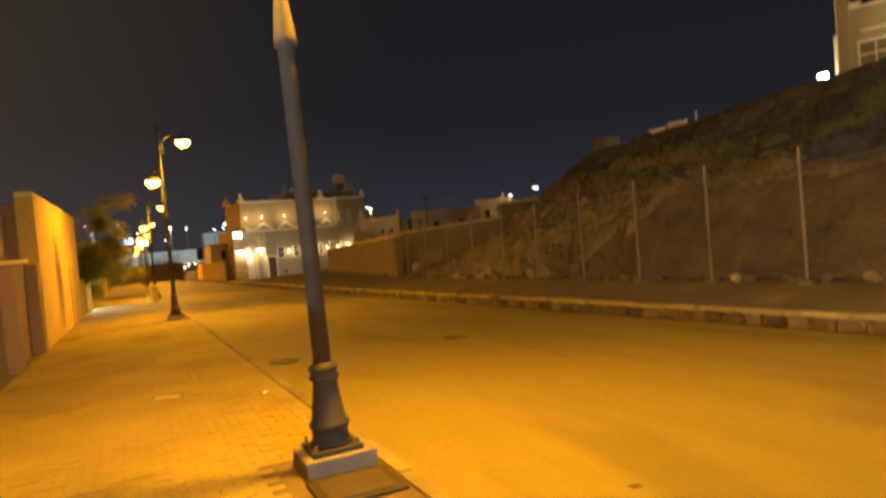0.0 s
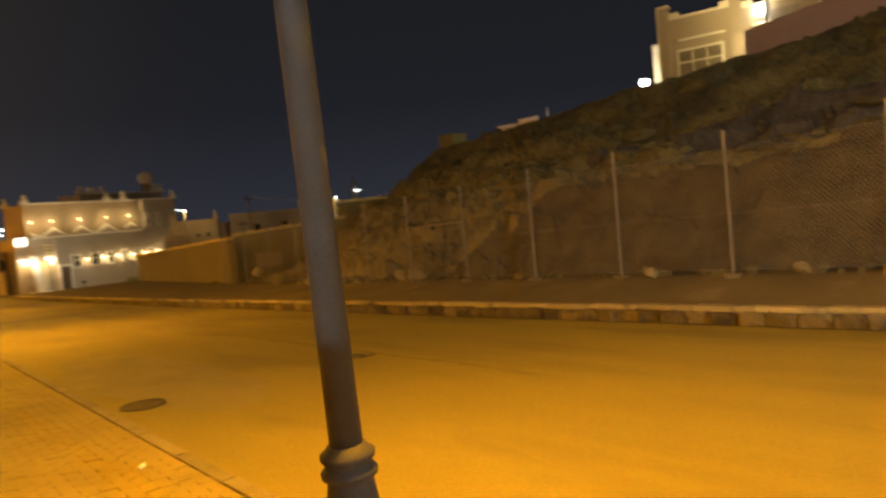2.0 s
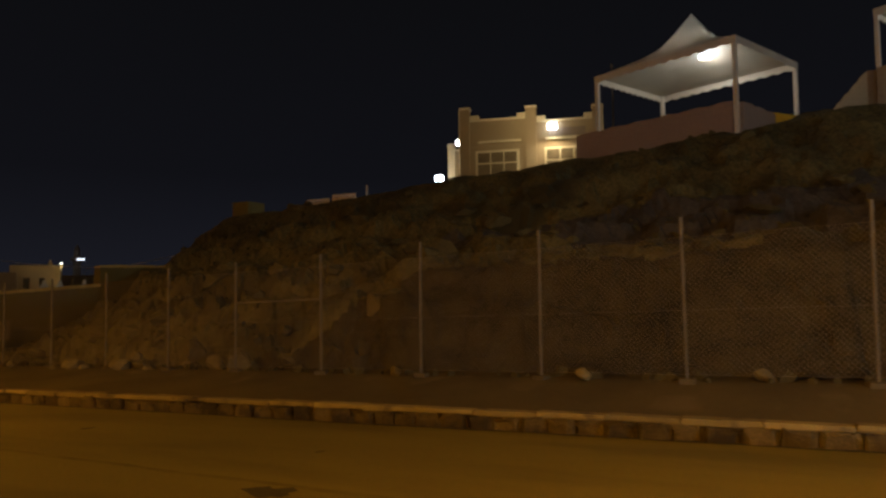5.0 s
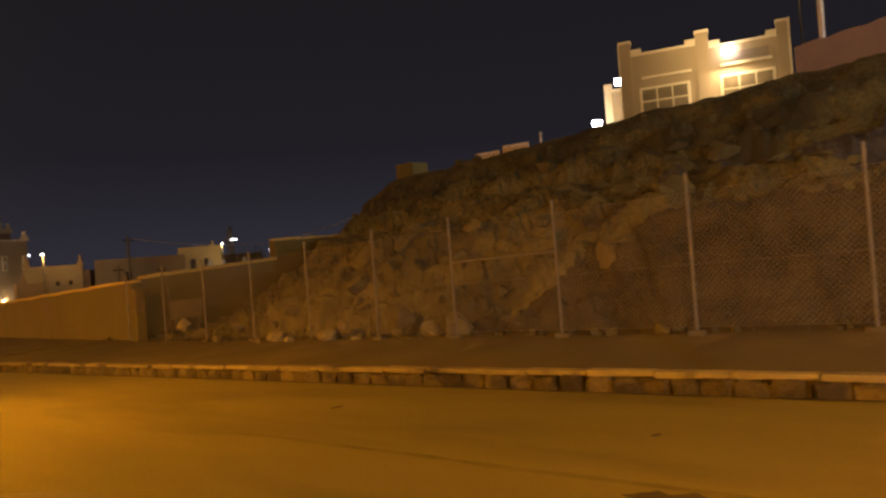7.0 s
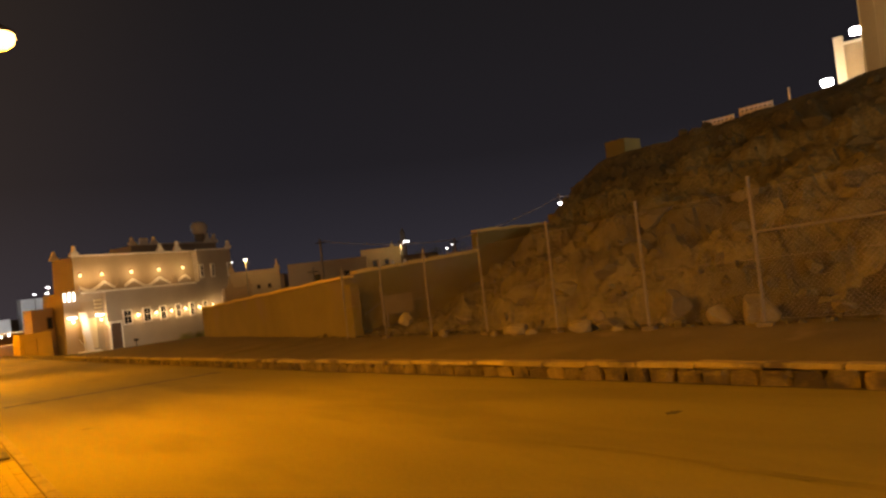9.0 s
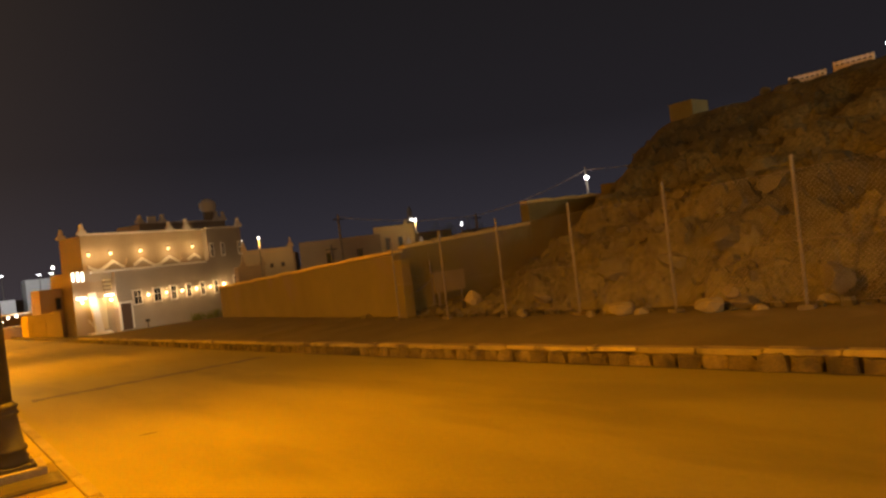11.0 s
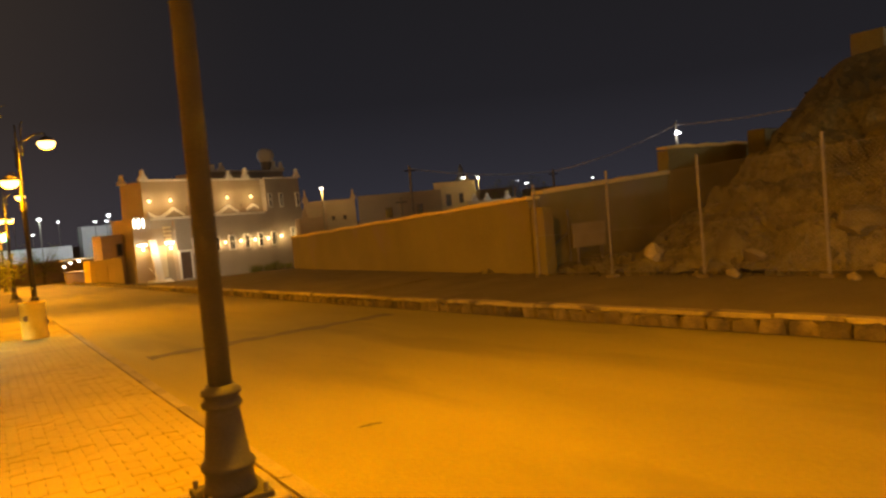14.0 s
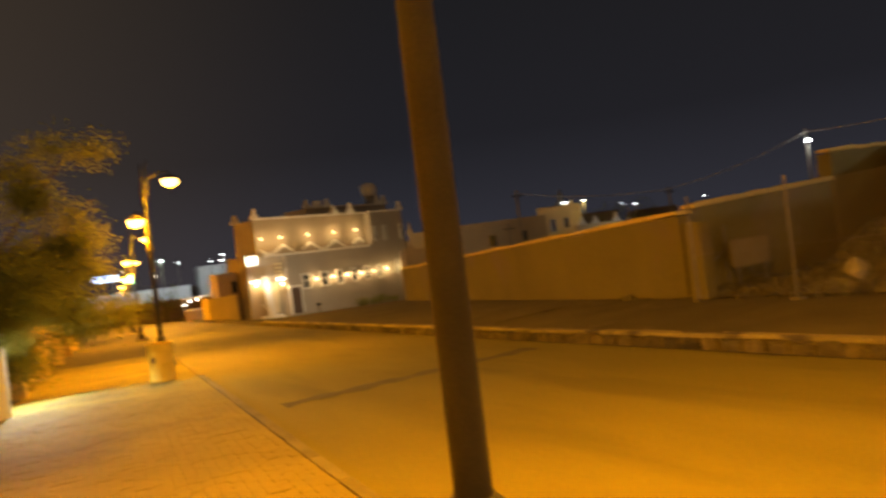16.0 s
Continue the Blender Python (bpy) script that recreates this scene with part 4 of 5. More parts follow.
def low_shrub(x, y, z, length, seed):
    """A low bed of dark shrubs: many small leaves over short stems."""
    rng = random.Random(seed)
    t = thing("shrub_bed", (x, y, z), "low dark shrubs along the foot of the lit house wall", "shrub", turn=19.4)
    stems = bmesh.new()
    verts, faces = [], []
    for i in range(26):
        a = Vector((rng.uniform(0, length), rng.uniform(-0.5, 0.3), 0))
        top = a + Vector((rng.gauss(0, 0.2), rng.gauss(0, 0.15), rng.uniform(0.4, 1.0)))
        tube([a, a.lerp(top, 0.5) + Vector((0.05, 0, 0)), top], 0.03, 0.008, 5, stems)
        for k in range(70):
            c = a.lerp(top, rng.uniform(0.3, 1.1)) + Vector((rng.gauss(0, 0.22), rng.gauss(0, 0.16), rng.gauss(0, 0.12)))
            u = Vector((rng.gauss(0, 1), rng.gauss(0, 1), rng.gauss(0, 1))).normalized() * 0.09
            w = u.orthogonal().normalized() * 0.04
            n = len(verts)
            verts += [c - u, c + w, c + u, c - w]
            faces.append((n, n + 1, n + 2, n + 3))
    part("stems", stems, M_TRUNK, t)
    data = bpy.data.meshes.new("leaves")
    data.from_pydata(verts, [], faces)
    data.materials.append(M_LEAF)
    leaves = new("leaves", data)
    leaves.parent = t
    return t


shrub_at = HOUSE @ Vector((11.0, -2.2, 0.0))
low_shrub(shrub_at.x, shrub_at.y, -4.05, 6.0, 31)

# ---- little tower house and far houses ----
def simple_house(name, x, y, z, turn, w, d, h, material, label, wins=(), spikes=(), group=""):
    hs = thing(name, (x, y, z), label, "house", group, turn)
    part("wall", battered(-w / 2, w / 2, 0, d, -3, h, 0.12), material, hs)
    if name == "gatehouse":
        for sx in (-0.62, 0.62):
            part("door", box(sx - 0.58, sx + 0.58, -0.05, 0.1, -0.1, 1.95, bevel=0.02), material, hs, "yellow sheet door leaf")
    part("roof", box(-w / 2 + 0.35, w / 2 - 0.35, 0.35, d - 0.35, h, h + 0.12), material, hs)
    for sx in (-1, 1):
        part("parapet", box(sx * (w / 2 - 0.24) - 0.12, sx * (w / 2 - 0.24) + 0.12, 0.12, d - 0.12, h - 0.02, h + 0.45), material, hs)
    part("parapet", box(-w / 2 + 0.36, w / 2 - 0.36, 0.12, 0.36, h - 0.02, h + 0.45), material, hs)
    for sx, sh in spikes:
        part("finial", extrude_outline(spike(sx, h + 0.4, 0.35, sh), 0.1, 0.4), material, hs)
    for wx, wz, ww, wh in wins:
        win = part("window", box(wx - ww / 2, wx + ww / 2, -0.02, 0.16, wz, wz + wh), M_DARKWOOD, hs, "dark window opening")
        part("pane", box(wx - ww / 2 + 0.08, wx + ww / 2 - 0.08, -0.035, 0.05, wz + 0.08, wz + wh - 0.08), M_GLASS, win)
    return hs


simple_house("tower_house", 29.6, 82.0, -2.6, -25, 5.6, 5, 5.6, M_ADOBE_B, "small beige adobe house with horned corners", ((-1, 3.9, 0.4, 0.5), (0.3, 3.9, 0.4, 0.5), (1.5, 3.9, 0.4, 0.5)), ((-2.5, 1.3), (2.5, 1.1)))
simple_house("adobe_wall_house", 26.8, 80.0, -3.0, -15, 3.0, 4, 4.3, M_WALL_D, "dark brown ruined adobe house", (), ((-0.8, 1.2), (1.2, 0.9)))
simple_house("far_house", 43.8, 91.5, -2.0, -33, 11.0, 9, 5.7, M_ADOBE_B, "long beige plastered house beyond the wall", ((-1.5, 3.0, 0.9, 1.4), (2.5, 3.2, 0.8, 1.3)), (), "houses beyond the wall")
simple_house("far_house", 51.5, 90.0, -2.0, -33, 5.8, 6, 6.7, M_CREAM, "cream plastered house beyond the wall", ((-0.9, 3.9, 0.7, 1.6), (0.8, 4.2, 0.6, 1.3)), ((1.7, 0.8),), "houses beyond the wall")

crest = thing("crested_wall", (46.9, 76.0, -0.6), "low pale wall with white pointed finials behind the ochre wall", "wall")
part("wall", box(-3.6, 3.0, 0, 0.3, -1.5, 2.75, bevel=0.03), M_CREAM, crest)
for sx, sh in ((-2.6, 0.85), (-0.8, 0.8), (2.1, 0.95)):
    part("finial", extrude_outline(spike(sx, 2.7, 0.5, sh), 0.0, 0.3), M_WHITE, crest, "white pointed finial")

# yellow lit gatehouse, shops and far buildings down the street
simple_house("gatehouse", 8.8, 90.0, -3.2, 10, 3.2, 2.4, 2.1, M_WALL_Y, "yellow plastered low gatehouse by the street")
simple_house("gatehouse_tower", 9.95, 92.8, -3.2, 10, 2.4, 3, 4.5, M_WALL_D, "brown adobe tower house", ((0.6, 2.7, 0.6, 1.3),))
gs = thing("shop_sign", (12.1, 94.0, 0.2), "small green glowing sign on the adobe house", "sign")
part("face", box(-0.25, 0.25, -0.05, 0.05, -0.12, 0.12), M_GREENGLOW, gs)
simple_house("shop_row", 0.5, 118, -4.4, 4, 26, 8, 3.2, M_WALL_D, "dark row of low shops down the street")
kiosk = thing("lit_kiosk", (7.2, 98, -2.85), "small kiosk with bright white lamps", "kiosk")
part("counter", box(-1.4, 1.4, 0, 1.2, -1.4, 1.0, bevel=0.03), M_WALL_D, kiosk)
part("counter_top", box(-1.5, 1.5, -0.15, 1.3, 1.0, 1.06, bevel=0.015), M_WHITE, kiosk)
part("canopy", box(-1.7, 1.7, -0.6, 1.4, 2.3, 2.45, bevel=0.03), M_LITPALE, kiosk)
for sx in (-1.5, 1.5):
    part("canopy_post", box(sx - 0.05, sx + 0.05, -0.5, -0.4, -1.4, 2.3), M_STEEL, kiosk)
for i in range(5):
    part("lamp", lathe([(0.04, 0.0), (0.11, 0.07), (0.1, 0.15), (0.03, 0.2)], 8, pose(-1.5 + 0.75 * i + 0.2 * math.sin(i * 5), -0.7 - 0.3 * (i % 2), 1.6 + 0.45 * abs(math.sin(i * 2.2)))), M_WHITEGLOW, kiosk, "glowing white lamp")
point_light("kiosk_light", (7.2, 96.6, -0.6), 45, (1, 0.9, 0.75), 0.2)
simple_house("far_hall", -2, 185, -5, 0, 34, 14, 5.4, M_LITPALE, "long pale floodlit hall in the distance")
simple_house("far_block", 21, 190, -5, 0, 7, 8, 9.4, M_LITPALE, "pale distant block with roof lamps")
simple_house("far_block", -22, 190, -5, 0, 7, 8, 8, M_LITPALE, "pale distant block with roof lamps")
# fill lights added to brighten the far hall
for fx in (-25, -8, 8, 20):
    point_light("floodlight", (fx, 165, 6), 6000, COOL, 0.4)


# ---- lamps and poles in the distance ----
def utility_pole(x, y, z, h, label, lamp=None, group="poles beyond the wall"):
    p = thing("utility_pole", (x, y, z), label, "utility pole", group)
    part("pole", tube([(0, 0, -1), (0, 0, h)], 0.13, 0.09, 10), M_PLINTH, p)
    if not lamp:
        part("crossarm", box(-0.5, 0.5, -0.05, 0.05, h - 0.45, h - 0.35), M_IRON, p)
    if lamp:
        part("lamp_arm", tube([(0, 0, h - 1.0), (-0.35, -0.35, h - 0.85)], 0.03), M_STEEL, p)
        part("lamp_head", lathe([(0.06, 0.1), (0.2, 0.0), (0.18, -0.05), (0.06, -0.08)], 12, pose(-0.35, -0.35, h - 0.95)), lamp, p, "bright lamp head")
    return p


utility_pole(47.5, 51.6, 1.0, 6.0, "pole with a bright lamp above the wall", M_LED)
point_light("pole_lamp_light", (46.9, 51.0, 5.2), 8, (1, 0.93, 0.8), 0.2)
utility_pole(28.5, 63.4, -2.5, 7.7, "leaning electricity pole behind the wall")
utility_pole(27.9, 64.2, -2.5, 5.2, "short electricity pole behind the wall")
utility_pole(38.4, 62.0, -2.0, 4.9, "short pale electricity pole behind the wall", M_TANK)
utility_pole(40.95, 59.7, -2.0, 6.1, "pale electricity pole behind the wall")


def cable(points, sag, label):
    pts = []
    for a, b in zip(points, points[1:]):
        a, b = Vector(a), Vector(b)
        for i in range(16):
            k = i / 16
            p = a.lerp(b, k)
            p.z -= sag * 4 * k * (1 - k)
            pts.append(p)
    pts.append(Vector(points[-1]))
    return tagged(part("overhead_cable", tube(pts, 0.03, 0.03, 5), M_TANK), label, "cable")


cable([(28.5, 63.4, 5.0), (40.95, 59.7, 3.95), (47.5, 51.6, 6.75)], 0.4, "sagging overhead electricity cable")
cable([(47.5, 51.6, 6.75), (43.1, 38.8, 5.9), (30, 22, 5.2)], 0.15, "sagging overhead electricity cable")


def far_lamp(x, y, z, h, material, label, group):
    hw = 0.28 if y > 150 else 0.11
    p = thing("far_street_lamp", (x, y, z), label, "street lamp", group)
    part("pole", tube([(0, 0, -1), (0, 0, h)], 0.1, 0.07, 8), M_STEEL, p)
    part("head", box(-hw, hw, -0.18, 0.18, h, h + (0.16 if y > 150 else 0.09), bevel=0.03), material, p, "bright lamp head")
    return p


rng = random.Random(8)
for i, (fx, fy, fh) in enumerate(((-34, 230, 16), (-26, 240, 14), (-12, 220, 15), (-4, 260, 16), (6, 230, 14), (14, 200, 11.5), (20, 186, 10.6), (22.5, 187, 10.6), (9, 210, 9), (2, 240, 12), (-18, 210, 9), (-30, 215, 11), (-45, 250, 15), (58, 83, 6.0), (82.8, 95, 6.7), (36, 106, 7.6), (88, 120, 8))):
    far_lamp(fx, fy, -5 if fy > 150 else -2, fh, M_FARLAMP, "tall distant street lamp with white head", "distant lamps")
for i in range(5):
    lx = -16 - 6 * i
    far_lamp(lx * 0.8, 170 + 12 * i, -5, 8 + rng.uniform(-2, 2), M_SODIUM, "distant orange street lamp", "distant orange lamps")

# fill lights for the far houses and crested wall, given added lamp heads
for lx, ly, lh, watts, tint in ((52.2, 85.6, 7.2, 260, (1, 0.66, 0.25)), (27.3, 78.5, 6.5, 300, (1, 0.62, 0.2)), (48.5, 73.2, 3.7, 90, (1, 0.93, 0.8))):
    far_lamp(lx, ly, -2, lh, M_FARLAMP, "small lamp added to light the walls beside it", "yard lamps")
    point_light("added_wall_fill", (lx, ly - 0.3, lh - 2.3), watts, tint, 0.2)
# lamp poles added where the hall's fill lights hang
for fx in (-25, -8, 8, 20):
    far_lamp(fx, 165, -5, 11.2, M_FARLAMP, "tall distant street lamp with white head", "distant lamps")

for sx, sw, sz, tint, text in ((-2.5, 5.0, 4.6, (0.35, 0.55, 1.0), "blue-white"), (2.0, 2.4, 3.9, (0.15, 1.0, 0.5), "green")):
    ad = thing("lit_hoarding", (sx, 178, -5), "distant glowing " + text + " hoarding on two posts", "sign", "lit hoardings")
    part("face", box(-sw / 2, sw / 2, -0.1, 0.1, 4 + sz, 5.3 + sz, bevel=0.03), glowing("hoarding_" + text.replace("-", "_"), tint, 5), ad, "glowing panel")
    for lx in (-sw / 3, sw / 3):
        part("post", tube([(lx, 0.2, -1), (lx, 0.2, 5 + sz)], 0.12, 0.12), M_STEEL, ad)

# ruined dark houses and trees on the skyline beyond the wall
for x, y, w, h in ((62, 96, 7, 5.6), (70, 92, 6, 5.2), (36, 98, 8, 4.6)):
    simple_house("dark_house", x, y, -2, -30, w, 6, h, M_WALL_D, "dark low house on the skyline", (), (), "dark houses on the skyline")
for x, y, s in ((58, 88, 2.2), (62, 88, 2.5), (66.5, 91, 2.4)):
    tree((x, y, -2), 7.6, s, 7000, int(x), "dark tree on the skyline")
for x, y, s in ((-2.5, 111, 2.6), (1.5, 114, 3.0), (4.6, 112, 2.4)):
    tree((x, y, -3.4), 5.2, s, 5000, int(x * 7) + 40, "dark bushy tree before the low shops")
minaret = thing("minaret", (110, 170, -6), "slim distant minaret with lit gallery", "tower")
part("shaft", lathe([(1.0, 0), (0.9, 15.5), (1.5, 15.7), (1.5, 16.4), (0.8, 16.6), (0.7, 18.6), (0.1, 20)], 12), M_ADOBE, minaret)
for i in range(3):
    part("lamp", box(-0.9 + 0.75 * i, -0.55 + 0.75 * i, -1.65, -1.5, 15.9, 16.2), M_FARLAMP, minaret, "small white lamp")

# ---- villa on the hill ----
VILLA = pose(36.5, 20.8, 6.4, 0, 0, -75.2)
villa = new("villa")
villa.matrix_basis = VILLA
tagged(villa, "single storey floodlit plastered villa with stepped cream parapet", "house")
VW = 8.5
part("wall", box(0, VW, 0, 9, -1.5, 5.08), M_VILLA, villa, "beige plastered wall")
part("wall", box(-1.7, 0.0, 4.2, 10, -1.5, 4.5), M_VILLA, villa, "beige plastered side wing")
part("coping", box(-1.76, -0.01, 4.1, 4.4, 4.5, 4.64), M_CREAM, villa, "cream coping")
part("pilaster", box(-1.8, -1.35, 4.05, 4.5, -1.5, 5.0), M_CREAM, villa, "cream corner pilaster")
part("pilaster", box(-0.1, 0.0, 1.8, 2.2, -1.5, 6.1), M_CREAM, villa, "cream side pilaster")
for px, pw, ph in ((0.0, 0.55, 6.15), (4.05, 0.6, 6.0), (VW - 0.5, 0.55, 5.8)):
    part("pilaster", box(px - 0.06, px + pw, -0.1, 0.35, -1.5, ph, bevel=0.02), M_VILLA, villa, "plastered corner pilaster")
    part("pilaster_cap", box(px - 0.1, px + pw + 0.04, -0.14, 0.4, ph, ph + 0.14, bevel=0.02), M_CREAM, villa, "cream cap")
for a, b, c in ((0.56, 4.0, 5.38), (4.66, VW - 0.51, 5.1)):
    part("parapet", box(a, b, 0.0, 0.25, 5.081, c), M_VILLA, villa, "plastered parapet")
    part("coping", box(a, b, -0.06, 0.3, c, c + 0.14, bevel=0.015), M_CREAM, villa, "cream parapet coping")
    part("coping_step", box(a, a + 0.55, -0.07, 0.3, c + 0.145, c + 0.38, bevel=0.015), M_CREAM, villa, "stepped cream parapet end")
    part("coping_step", box(b - 0.55, b, -0.07, 0.3, c + 0.145, c + 0.38, bevel=0.015), M_CREAM, villa, "stepped cream parapet end")
    part("cornice", box(a + 0.5, b - 0.3, -0.08, 0.02, 4.0, 4.15, bevel=0.015), M_CREAM, villa, "cream moulding above the window")
part("edge_trim", box(VW - 0.02, VW + 0.08, -0.12, 0.2, -1.5, 5.8), M_CREAM, villa, "cream corner trim")
part("edge_trim", box(-0.12, -0.05, -0.12, 0.2, -1.5, 6.15), M_CREAM, villa, "cream corner trim")
part("wall_panel", box(5.35, 7.55, -0.045, 0.02, 4.2, 4.7, bevel=0.01), M_WALL_D, villa, "dark sunken panel above the window")
for wx in (2.25, 6.45):
    part("window_surround", box(wx - 1.75, wx + 1.75, -0.05, 0.02, 0.6, 3.78, bevel=0.02), M_VILLA, villa, "raised plaster window surround")
    win = part("window", box(wx - 1.35, wx + 1.35, -0.07, 0.06, 1.4, 3.55, bevel=0.015), M_CREAM, villa, "cream framed window")
    for i in range(3):
        for k, (z0, z1) in enumerate(((1.55, 2.7), (2.8, 3.4))):
            part("pane", box(wx - 1.2 + i * 0.82, wx - 1.2 + i * 0.82 + 0.74, -0.085, 0.0, z0, z1), M_AMBER, win, "glass pane coloured amber for its warm glow")


def floodlight(x, y, z, target, watts, color):
    f = part("floodlight", box(x - 0.28, x + 0.28, y - 0.18, y + 0.02, z - 0.18, z + 0.2, bevel=0.085), M_LED, villa, "glaring white floodlight")
    part("floodlight_bracket", box(x - 0.04, x + 0.04, y + 0.02, y + 0.2, z - 0.04, z + 0.04), M_IRON, f)
    spot_light("floodlight_beam", VILLA @ Vector((x, y - 0.35, z - 0.1)), VILLA @ Vector(target), watts, color, 165, 0.5, 0.15)


floodlight(5.6, -0.12, 4.75, (5.6, -6, -1), 1500, (1.0, 0.8, 0.5))
floodlight(-0.5, 2.2, 4.6, (-1.5, 5, 0), 260, (1.0, 0.74, 0.32))
floodlight(-2.2, 3.2, 2.5, (-3.0, -14, -1.0), 2300, (1.0, 0.95, 0.85))
# fill without a fixture, added to even the wash on the villa front
point_light("facade_fill_light", VILLA @ Vector((4.6, -2.6, 4.9)), 400, (1.0, 0.76, 0.4), 0.2)
vp = thing("garden_pole", tuple(VILLA @ Vector((9.15, 0.4, 0))), "thin pale pole beside the villa", "pole")
part("pole", tube([(0, 0, -1), (0, 0, 8.4)], 0.06, 0.05, 10), M_STEEL, vp)

# terrace walls along the ridge
long_wall("wall_terrace", (23.3, 9.3), (21.6, 3.85), 3.0, 3.0, 7.1, 7.22, 0.3, M_PINK, "pinkish rendered terrace wall on the ridge")
long_wall("wall_terrace", (21.7, 3.75), (26.5, 2.2), 3.0, 3.0, 7.22, 7.25, 0.3, M_PINK, "pinkish rendered terrace wall on the ridge")
# lighter beige in place of the pink render puts lamplight into this wall
long_wall("wall_terrace", (23.3, 0.0), (22.0, -7.0), 3.0, 3.0, 8.1, 8.25, 0.3, M_ADOBE_B, "higher rendered terrace wall, coloured beige as if lamplit")
long_wall("wall_terrace", (23.4, 0.1), (30.0, 1.2), 3.0, 3.0, 8.1, 8.1, 0.3, M_ADOBE_B, "higher rendered terrace wall, coloured beige as if lamplit")
for y0, y1, z in ((18.9, 20.0, 5.42), (20.3, 21.4, 5.3)):
    rail = thing("picket_fence", (22.7, y0, z), "low white picket fence on the hill edge", "fence", "pickets on the hill edge", 3)
    part("rail", box(-0.03, 0.03, 0, y1 - y0, 0.16, 0.24), M_WHITE, rail)
    part("base_wall", box(-0.12, 0.12, 0, y1 - y0, -0.6, 0.1), M_CREAM, rail)
    for i in range(8):
        part("picket", box(-0.025, 0.025, (y1 - y0) * i / 7 - 0.03, (y1 - y0) * i / 7 + 0.03, 0.1, 0.26), M_WHITE, rail)
mark = thing("marker_post", (22.7, 18.3, 5.3), "small pale post on the hill edge", "post")
part("post", tube([(0, 0, -0.3), (0, 0, 0.65)], 0.04, 0.04), M_WHITE, mark)


def canopy_tent(cx, cy, z, turn, w, d, h, lit):
    t = thing("canopy_tent", (cx, cy, z), "white peaked canopy tent lit from beneath", "tent", "tents on the terrace", turn)
    bm = bmesh.new()
    n = 12

    def roof(u, v):
        e = max(abs(u), abs(v))
        return h + (1 - e) * 1.15 + 0.95 * max(0.0, 1 - e * 2.4) ** 1.5

    grid = [[bm.verts.new((u * w / 2, v * d / 2, roof(u, v))) for u in [i / n * 2 - 1 for i in range(n + 1)]] for v in [i / n * 2 - 1 for i in range(n + 1)]]
    for j in range(n):
        for i in range(n):
            bm.faces.new((grid[j][i], grid[j][i + 1], grid[j + 1][i + 1], grid[j + 1][i]))
    bmesh.ops.solidify(bm, geom=bm.faces[:], thickness=0.02)
    part("canopy", bm, M_TENT, t, "stretched white canvas roof", False)
    for side in range(4):
        m = pose(0, 0, 0, 0, 0, 90 * side)
        ln, off = (w, d) if side % 2 == 0 else (d, w)
        k = 24
        outline = [(-ln / 2, h + 0.02)] + [(-ln / 2 + ln * i / k, h - 0.18 - 0.06 * (i % 2)) for i in range(k + 1)] + [(ln / 2, h + 0.02)]
        part("valance", extrude_outline(outline, -off / 2 - 0.012, -off / 2 + 0.012, m), M_TENT, t, "scalloped canvas valance")
    for sx in (-1, 1):
        for sy in (-1, 1):
            part("leg", box(sx * (w / 2 - 0.06) - 0.06, sx * (w / 2 - 0.06) + 0.06, sy * (d / 2 - 0.06) - 0.06, sy * (d / 2 - 0.06) + 0.06, -2.5, h), M_WHITE, t)
    if lit:
        part("lamp", lathe([(0.05, 0.12), (0.22, 0.05), (0.2, -0.05)], 12, pose(-0.2, -0.5, h + 0.55)), M_LED, t, "bright lamp under the canvas")
        p = t.matrix_basis @ Vector((-0.2, -0.5, h + 0.3))
        point_light("tent_lamp_light", p, 110, (1.0, 0.84, 0.62), 0.15)
    return t


canopy_tent(24.35, 5.4, 6.2, 68, 5.3, 4.3, 3.0, True)
canopy_tent(26.3, -3.4, 7.0, 68, 5.3, 4.3, 3.6, True)
# yellow strip stands in for the lit top of a low terrace wall
lit_strip = thing("lit_wall_strip", (24.2, 2.5, 6.95), "lit top of a low terrace wall, drawn as a bright yellow strip", "fabric")
part("strip_face", extrude_outline([(-1.3, -0.3), (1.3, -0.3), (1.3, 0.52), (0.4, 0.34), (-1.3, 0.0)], -0.03, 0.03, pose(0, 0, 0, 0, 0, 108)), surface("yellow_lit_wall_top", (0.85, 0.55, 0.03), 0.8, 2, 30, 0.1, 0.1), lit_strip)


# ---- kerb stones and pavers ----
def stone_data(name, length, width, height, material, jitter, bevel):
    bm = box(-width / 2, width / 2, -length / 2, length / 2, -height, 0, bevel=bevel)
    for v in bm.verts:
        v.co += Vector((random.uniform(-1, 1), random.uniform(-1, 1), random.uniform(-1, 1))) * jitter
    data = bpy.data.meshes.new(name)
    bm.to_mesh(data)
    bm.free()
    data.materials.append(material)
    return data


M_KERB_FACE = surface("broken_kerb_stone", (0.145, 0.115, 0.052), 0.9, 3, 40, 0.5, 1.0, per_object=0.3, dirt=((0.06, 0.05, 0.04), 2.2, 0.5))
kerb = tagged(new("kerb_far"), "rough kerb of broken stones under a pale concrete cap", "kerb", kind="structure")
shapes = [stone_data("kerb_stone", random.uniform(0.37, 0.45), 0.22, 0.46, M_KERB_FACE, 0.04, 0.08) for i in range(8)]
caps = [stone_data("kerb_cap", 0.985, 0.24, 0.075, M_KERB, 0.013, 0.02) for i in range(5)]
y = -22.0
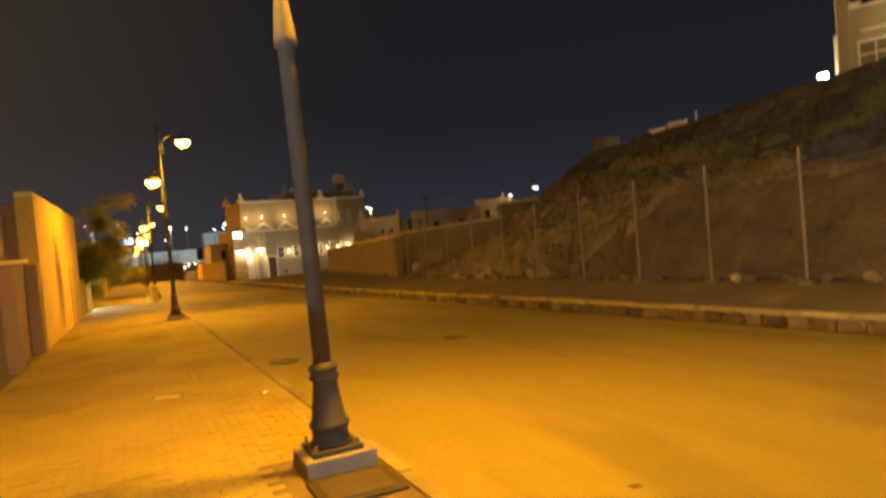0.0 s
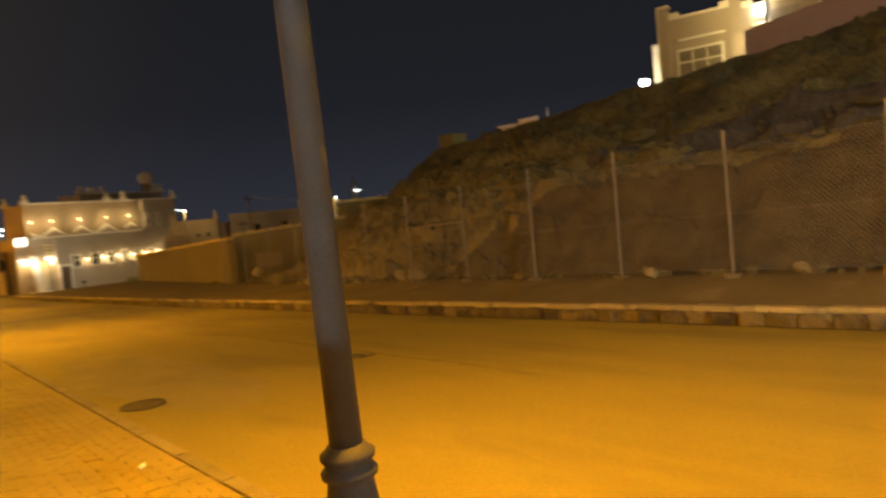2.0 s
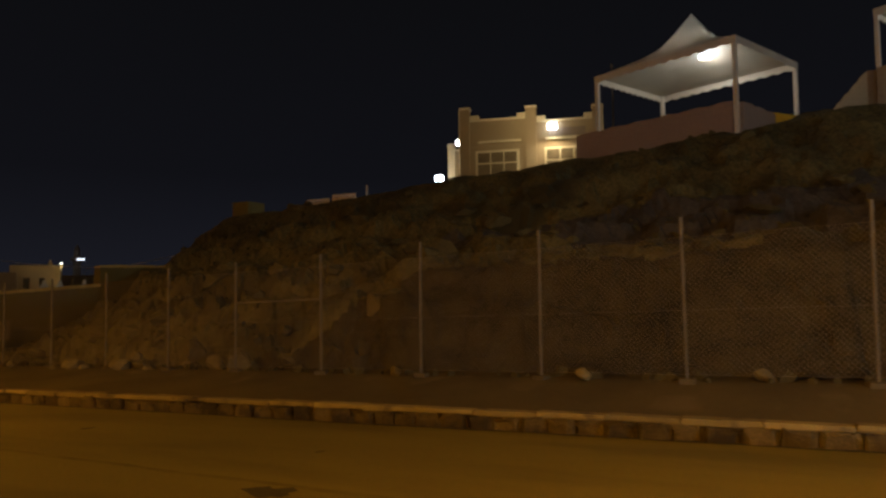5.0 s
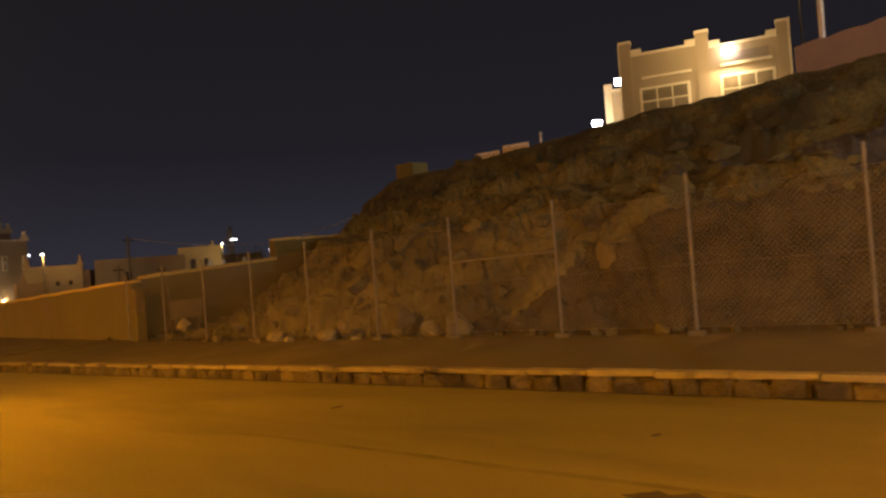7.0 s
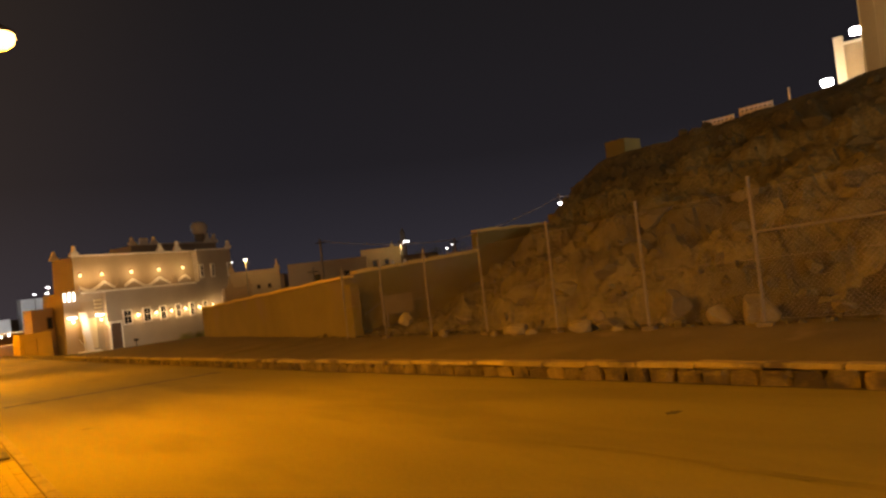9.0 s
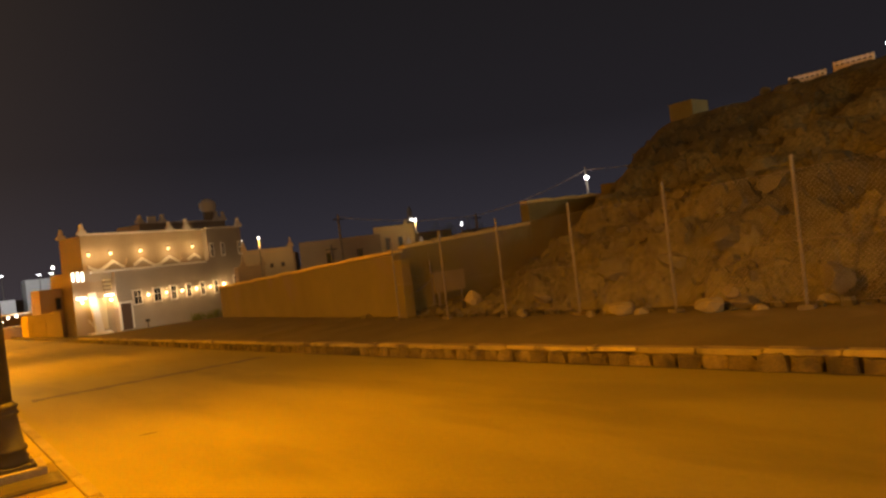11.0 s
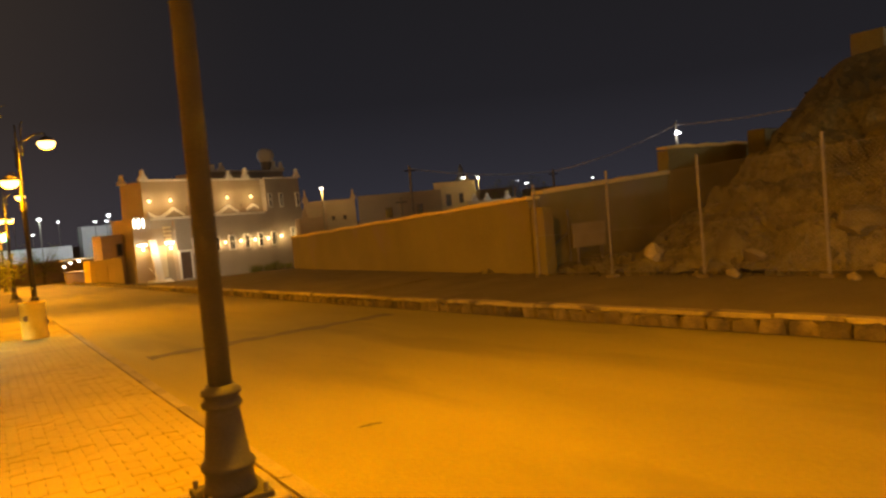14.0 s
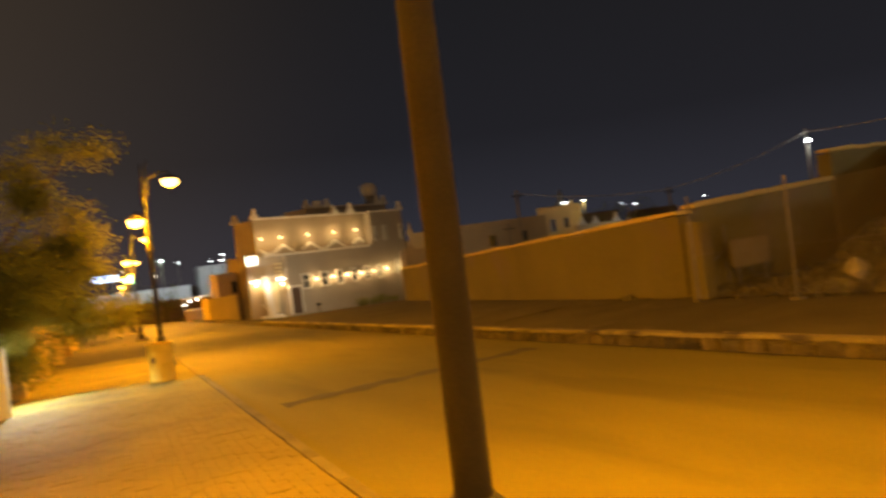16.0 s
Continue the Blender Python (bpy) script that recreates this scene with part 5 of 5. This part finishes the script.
while y < 62:
    x = kerb_x(y)
    ob = new("kerb_stone", random.choice(shapes))
    ob.matrix_basis = pose(x + 0.1 + random.uniform(-0.025, 0.02), y, road_z(x, y) + 0.21 + random.uniform(-0.02, 0.01), random.uniform(-4, 4) - 1.6, random.uniform(-6, 6), 1.5 + random.uniform(-4, 4))
    ob.parent = kerb
    y += 0.43 + random.uniform(-0.03, 0.03)
y = -22.0
while y < 62:
    x = kerb_x(y)
    ob = new("kerb_cap", random.choice(caps))
    ob.matrix_basis = pose(x + 0.13 + random.uniform(-0.012, 0.012), y, road_z(x, y) + 0.29 + random.uniform(-0.01, 0.008), random.uniform(-0.5, 0.5) - 1.6, random.uniform(-2, 2), 1.4 + random.uniform(-0.8, 0.8))
    ob.parent = kerb
    y += 1.0
bm = bmesh.new()
for ky in steps(-80, 158, 2.0):
    bx(bm, kerb_x(ky) + 0.07, kerb_x(ky) + 0.2, ky, ky + 2.0, road_z(kerb_x(ky), ky) - 0.4, road_z(kerb_x(ky), ky) + 0.18)
part("kerb_bed", bm, M_VERGE, kerb)

# a dark strip of uneven width follows the kerb foot
gutter = bmesh.new()
rows = []
for ky in steps(-22, 62, 0.5):
    out = 0.1 + 0.05 * noise.noise(Vector((ky * 1.3, 0, 6)))
    rows.append([gutter.verts.new((kx, ky, road_top(kx, ky) + 0.006)) for kx in (kerb_x(ky) - out, kerb_x(ky) + 0.08)])
for a, b in zip(rows, rows[1:]):
    gutter.faces.new((a[0], a[1], b[1], b[0]))
part("gutter_strip", gutter, surface("gutter_strip", (0.07, 0.058, 0.035), 0.95, 3, 40, 0.4, 0.6), kerb, "dark uneven strip along the foot of the kerb")

M_EDGING = surface("edging_concrete", (0.25, 0.215, 0.12), 0.85, 2.2, 45, 0.3, 0.4, per_object=0.15)
kerb2 = tagged(new("kerb_near"), "low concrete edging between paving and asphalt", "kerb", kind="structure")
shapes = [stone_data("edging_stone", 0.985, 0.12, 0.3, M_EDGING, 0.004, 0.012) for i in range(4)]
y = -14.0
while y < 64:
    ob = new("edging_stone", random.choice(shapes))
    ob.matrix_basis = pose(0.475 + random.uniform(-0.004, 0.004), y, walk_z(y) + 0.012, -1.6, 0, random.uniform(-0.2, 0.2))
    ob.parent = kerb2
    y += 1.0

pave = sheet("pavement", lambda y: [-3.6, 0.43], steps(-80, 160, 4), lambda x, y: walk_z(y) - 0.012, M_JOINT, "herringbone paved footway of small concrete blocks")
BRICK = (0.104, 0.212)


def paver_places():
    """Basket of interlocking rows across the footway."""
    row = 0
    y = -9.0
    while y < 44.0:
        x = -3.18 + (0.108 if row % 2 else 0.0)
        while x < 0.5:
            yield x, y
            x += 0.218
        y += 0.109
        row += 1


def clear(x, y):
    for py in (0.0, 19.2, 38.4):
        if abs(x) < 0.42 and -1.12 < y - py < 0.38:
            return False
    return True


pb = bpy.data.meshes.new("paver")
bm = box(-0.107, 0.107, -0.0525, 0.0525, -0.05, 0)
for v in bm.verts:
    if v.co.z > -0.01:
        v.co.x *= 0.982
        v.co.y *= 0.965
bm.to_mesh(pb)
bm.free()
pb.materials.append(M_PAVER)
verts, faces, count = [], [], 0
for x, y in paver_places():
    if not clear(x, y):
        continue
    z = walk_z(y) + random.uniform(-0.004, 0.003)
    if 17.0 < y < 19.0 and -2.2 < x < -0.4 and count < 300:
        ob = new("paver", pb)
        ob.matrix_basis = pose(x, y, z, random.uniform(-1, 1) - 1.6, random.uniform(-1, 1), random.uniform(-1, 1))
        ob.parent = pave
        count += 1
        continue
    k = len(verts)
    a, b = 0.107, 0.0525
    sx, sy = random.uniform(-0.002, 0.002), random.uniform(-0.002, 0.002)
    t0, t1 = random.uniform(-0.003, 0.003), random.uniform(-0.003, 0.003)
    for u, v in ((-a, -b), (a, -b), (a, b), (-a, b)):
        verts.append((min(x + u * 0.982 + sx, 0.406), y + v * 0.965 + sy, z + (t0 if u > 0 else t1)))
    for u, v in ((-a, -b), (a, -b), (a, b), (-a, b)):
        verts.append((min(x + u + sx, 0.408), y + v + sy, z - 0.035))
    faces += [(k, k + 1, k + 2, k + 3), (k, k + 4, k + 5, k + 1), (k + 1, k + 5, k + 6, k + 2), (k + 2, k + 6, k + 7, k + 3), (k + 3, k + 7, k + 4, k)]
data = bpy.data.meshes.new("pavers")
data.from_pydata(verts, [], faces)
data.materials.append(M_PAVER)
ob = new("pavers", data)
ob.parent = pave
tagged(ob, "small interlocking concrete paving blocks", kind="stuff")
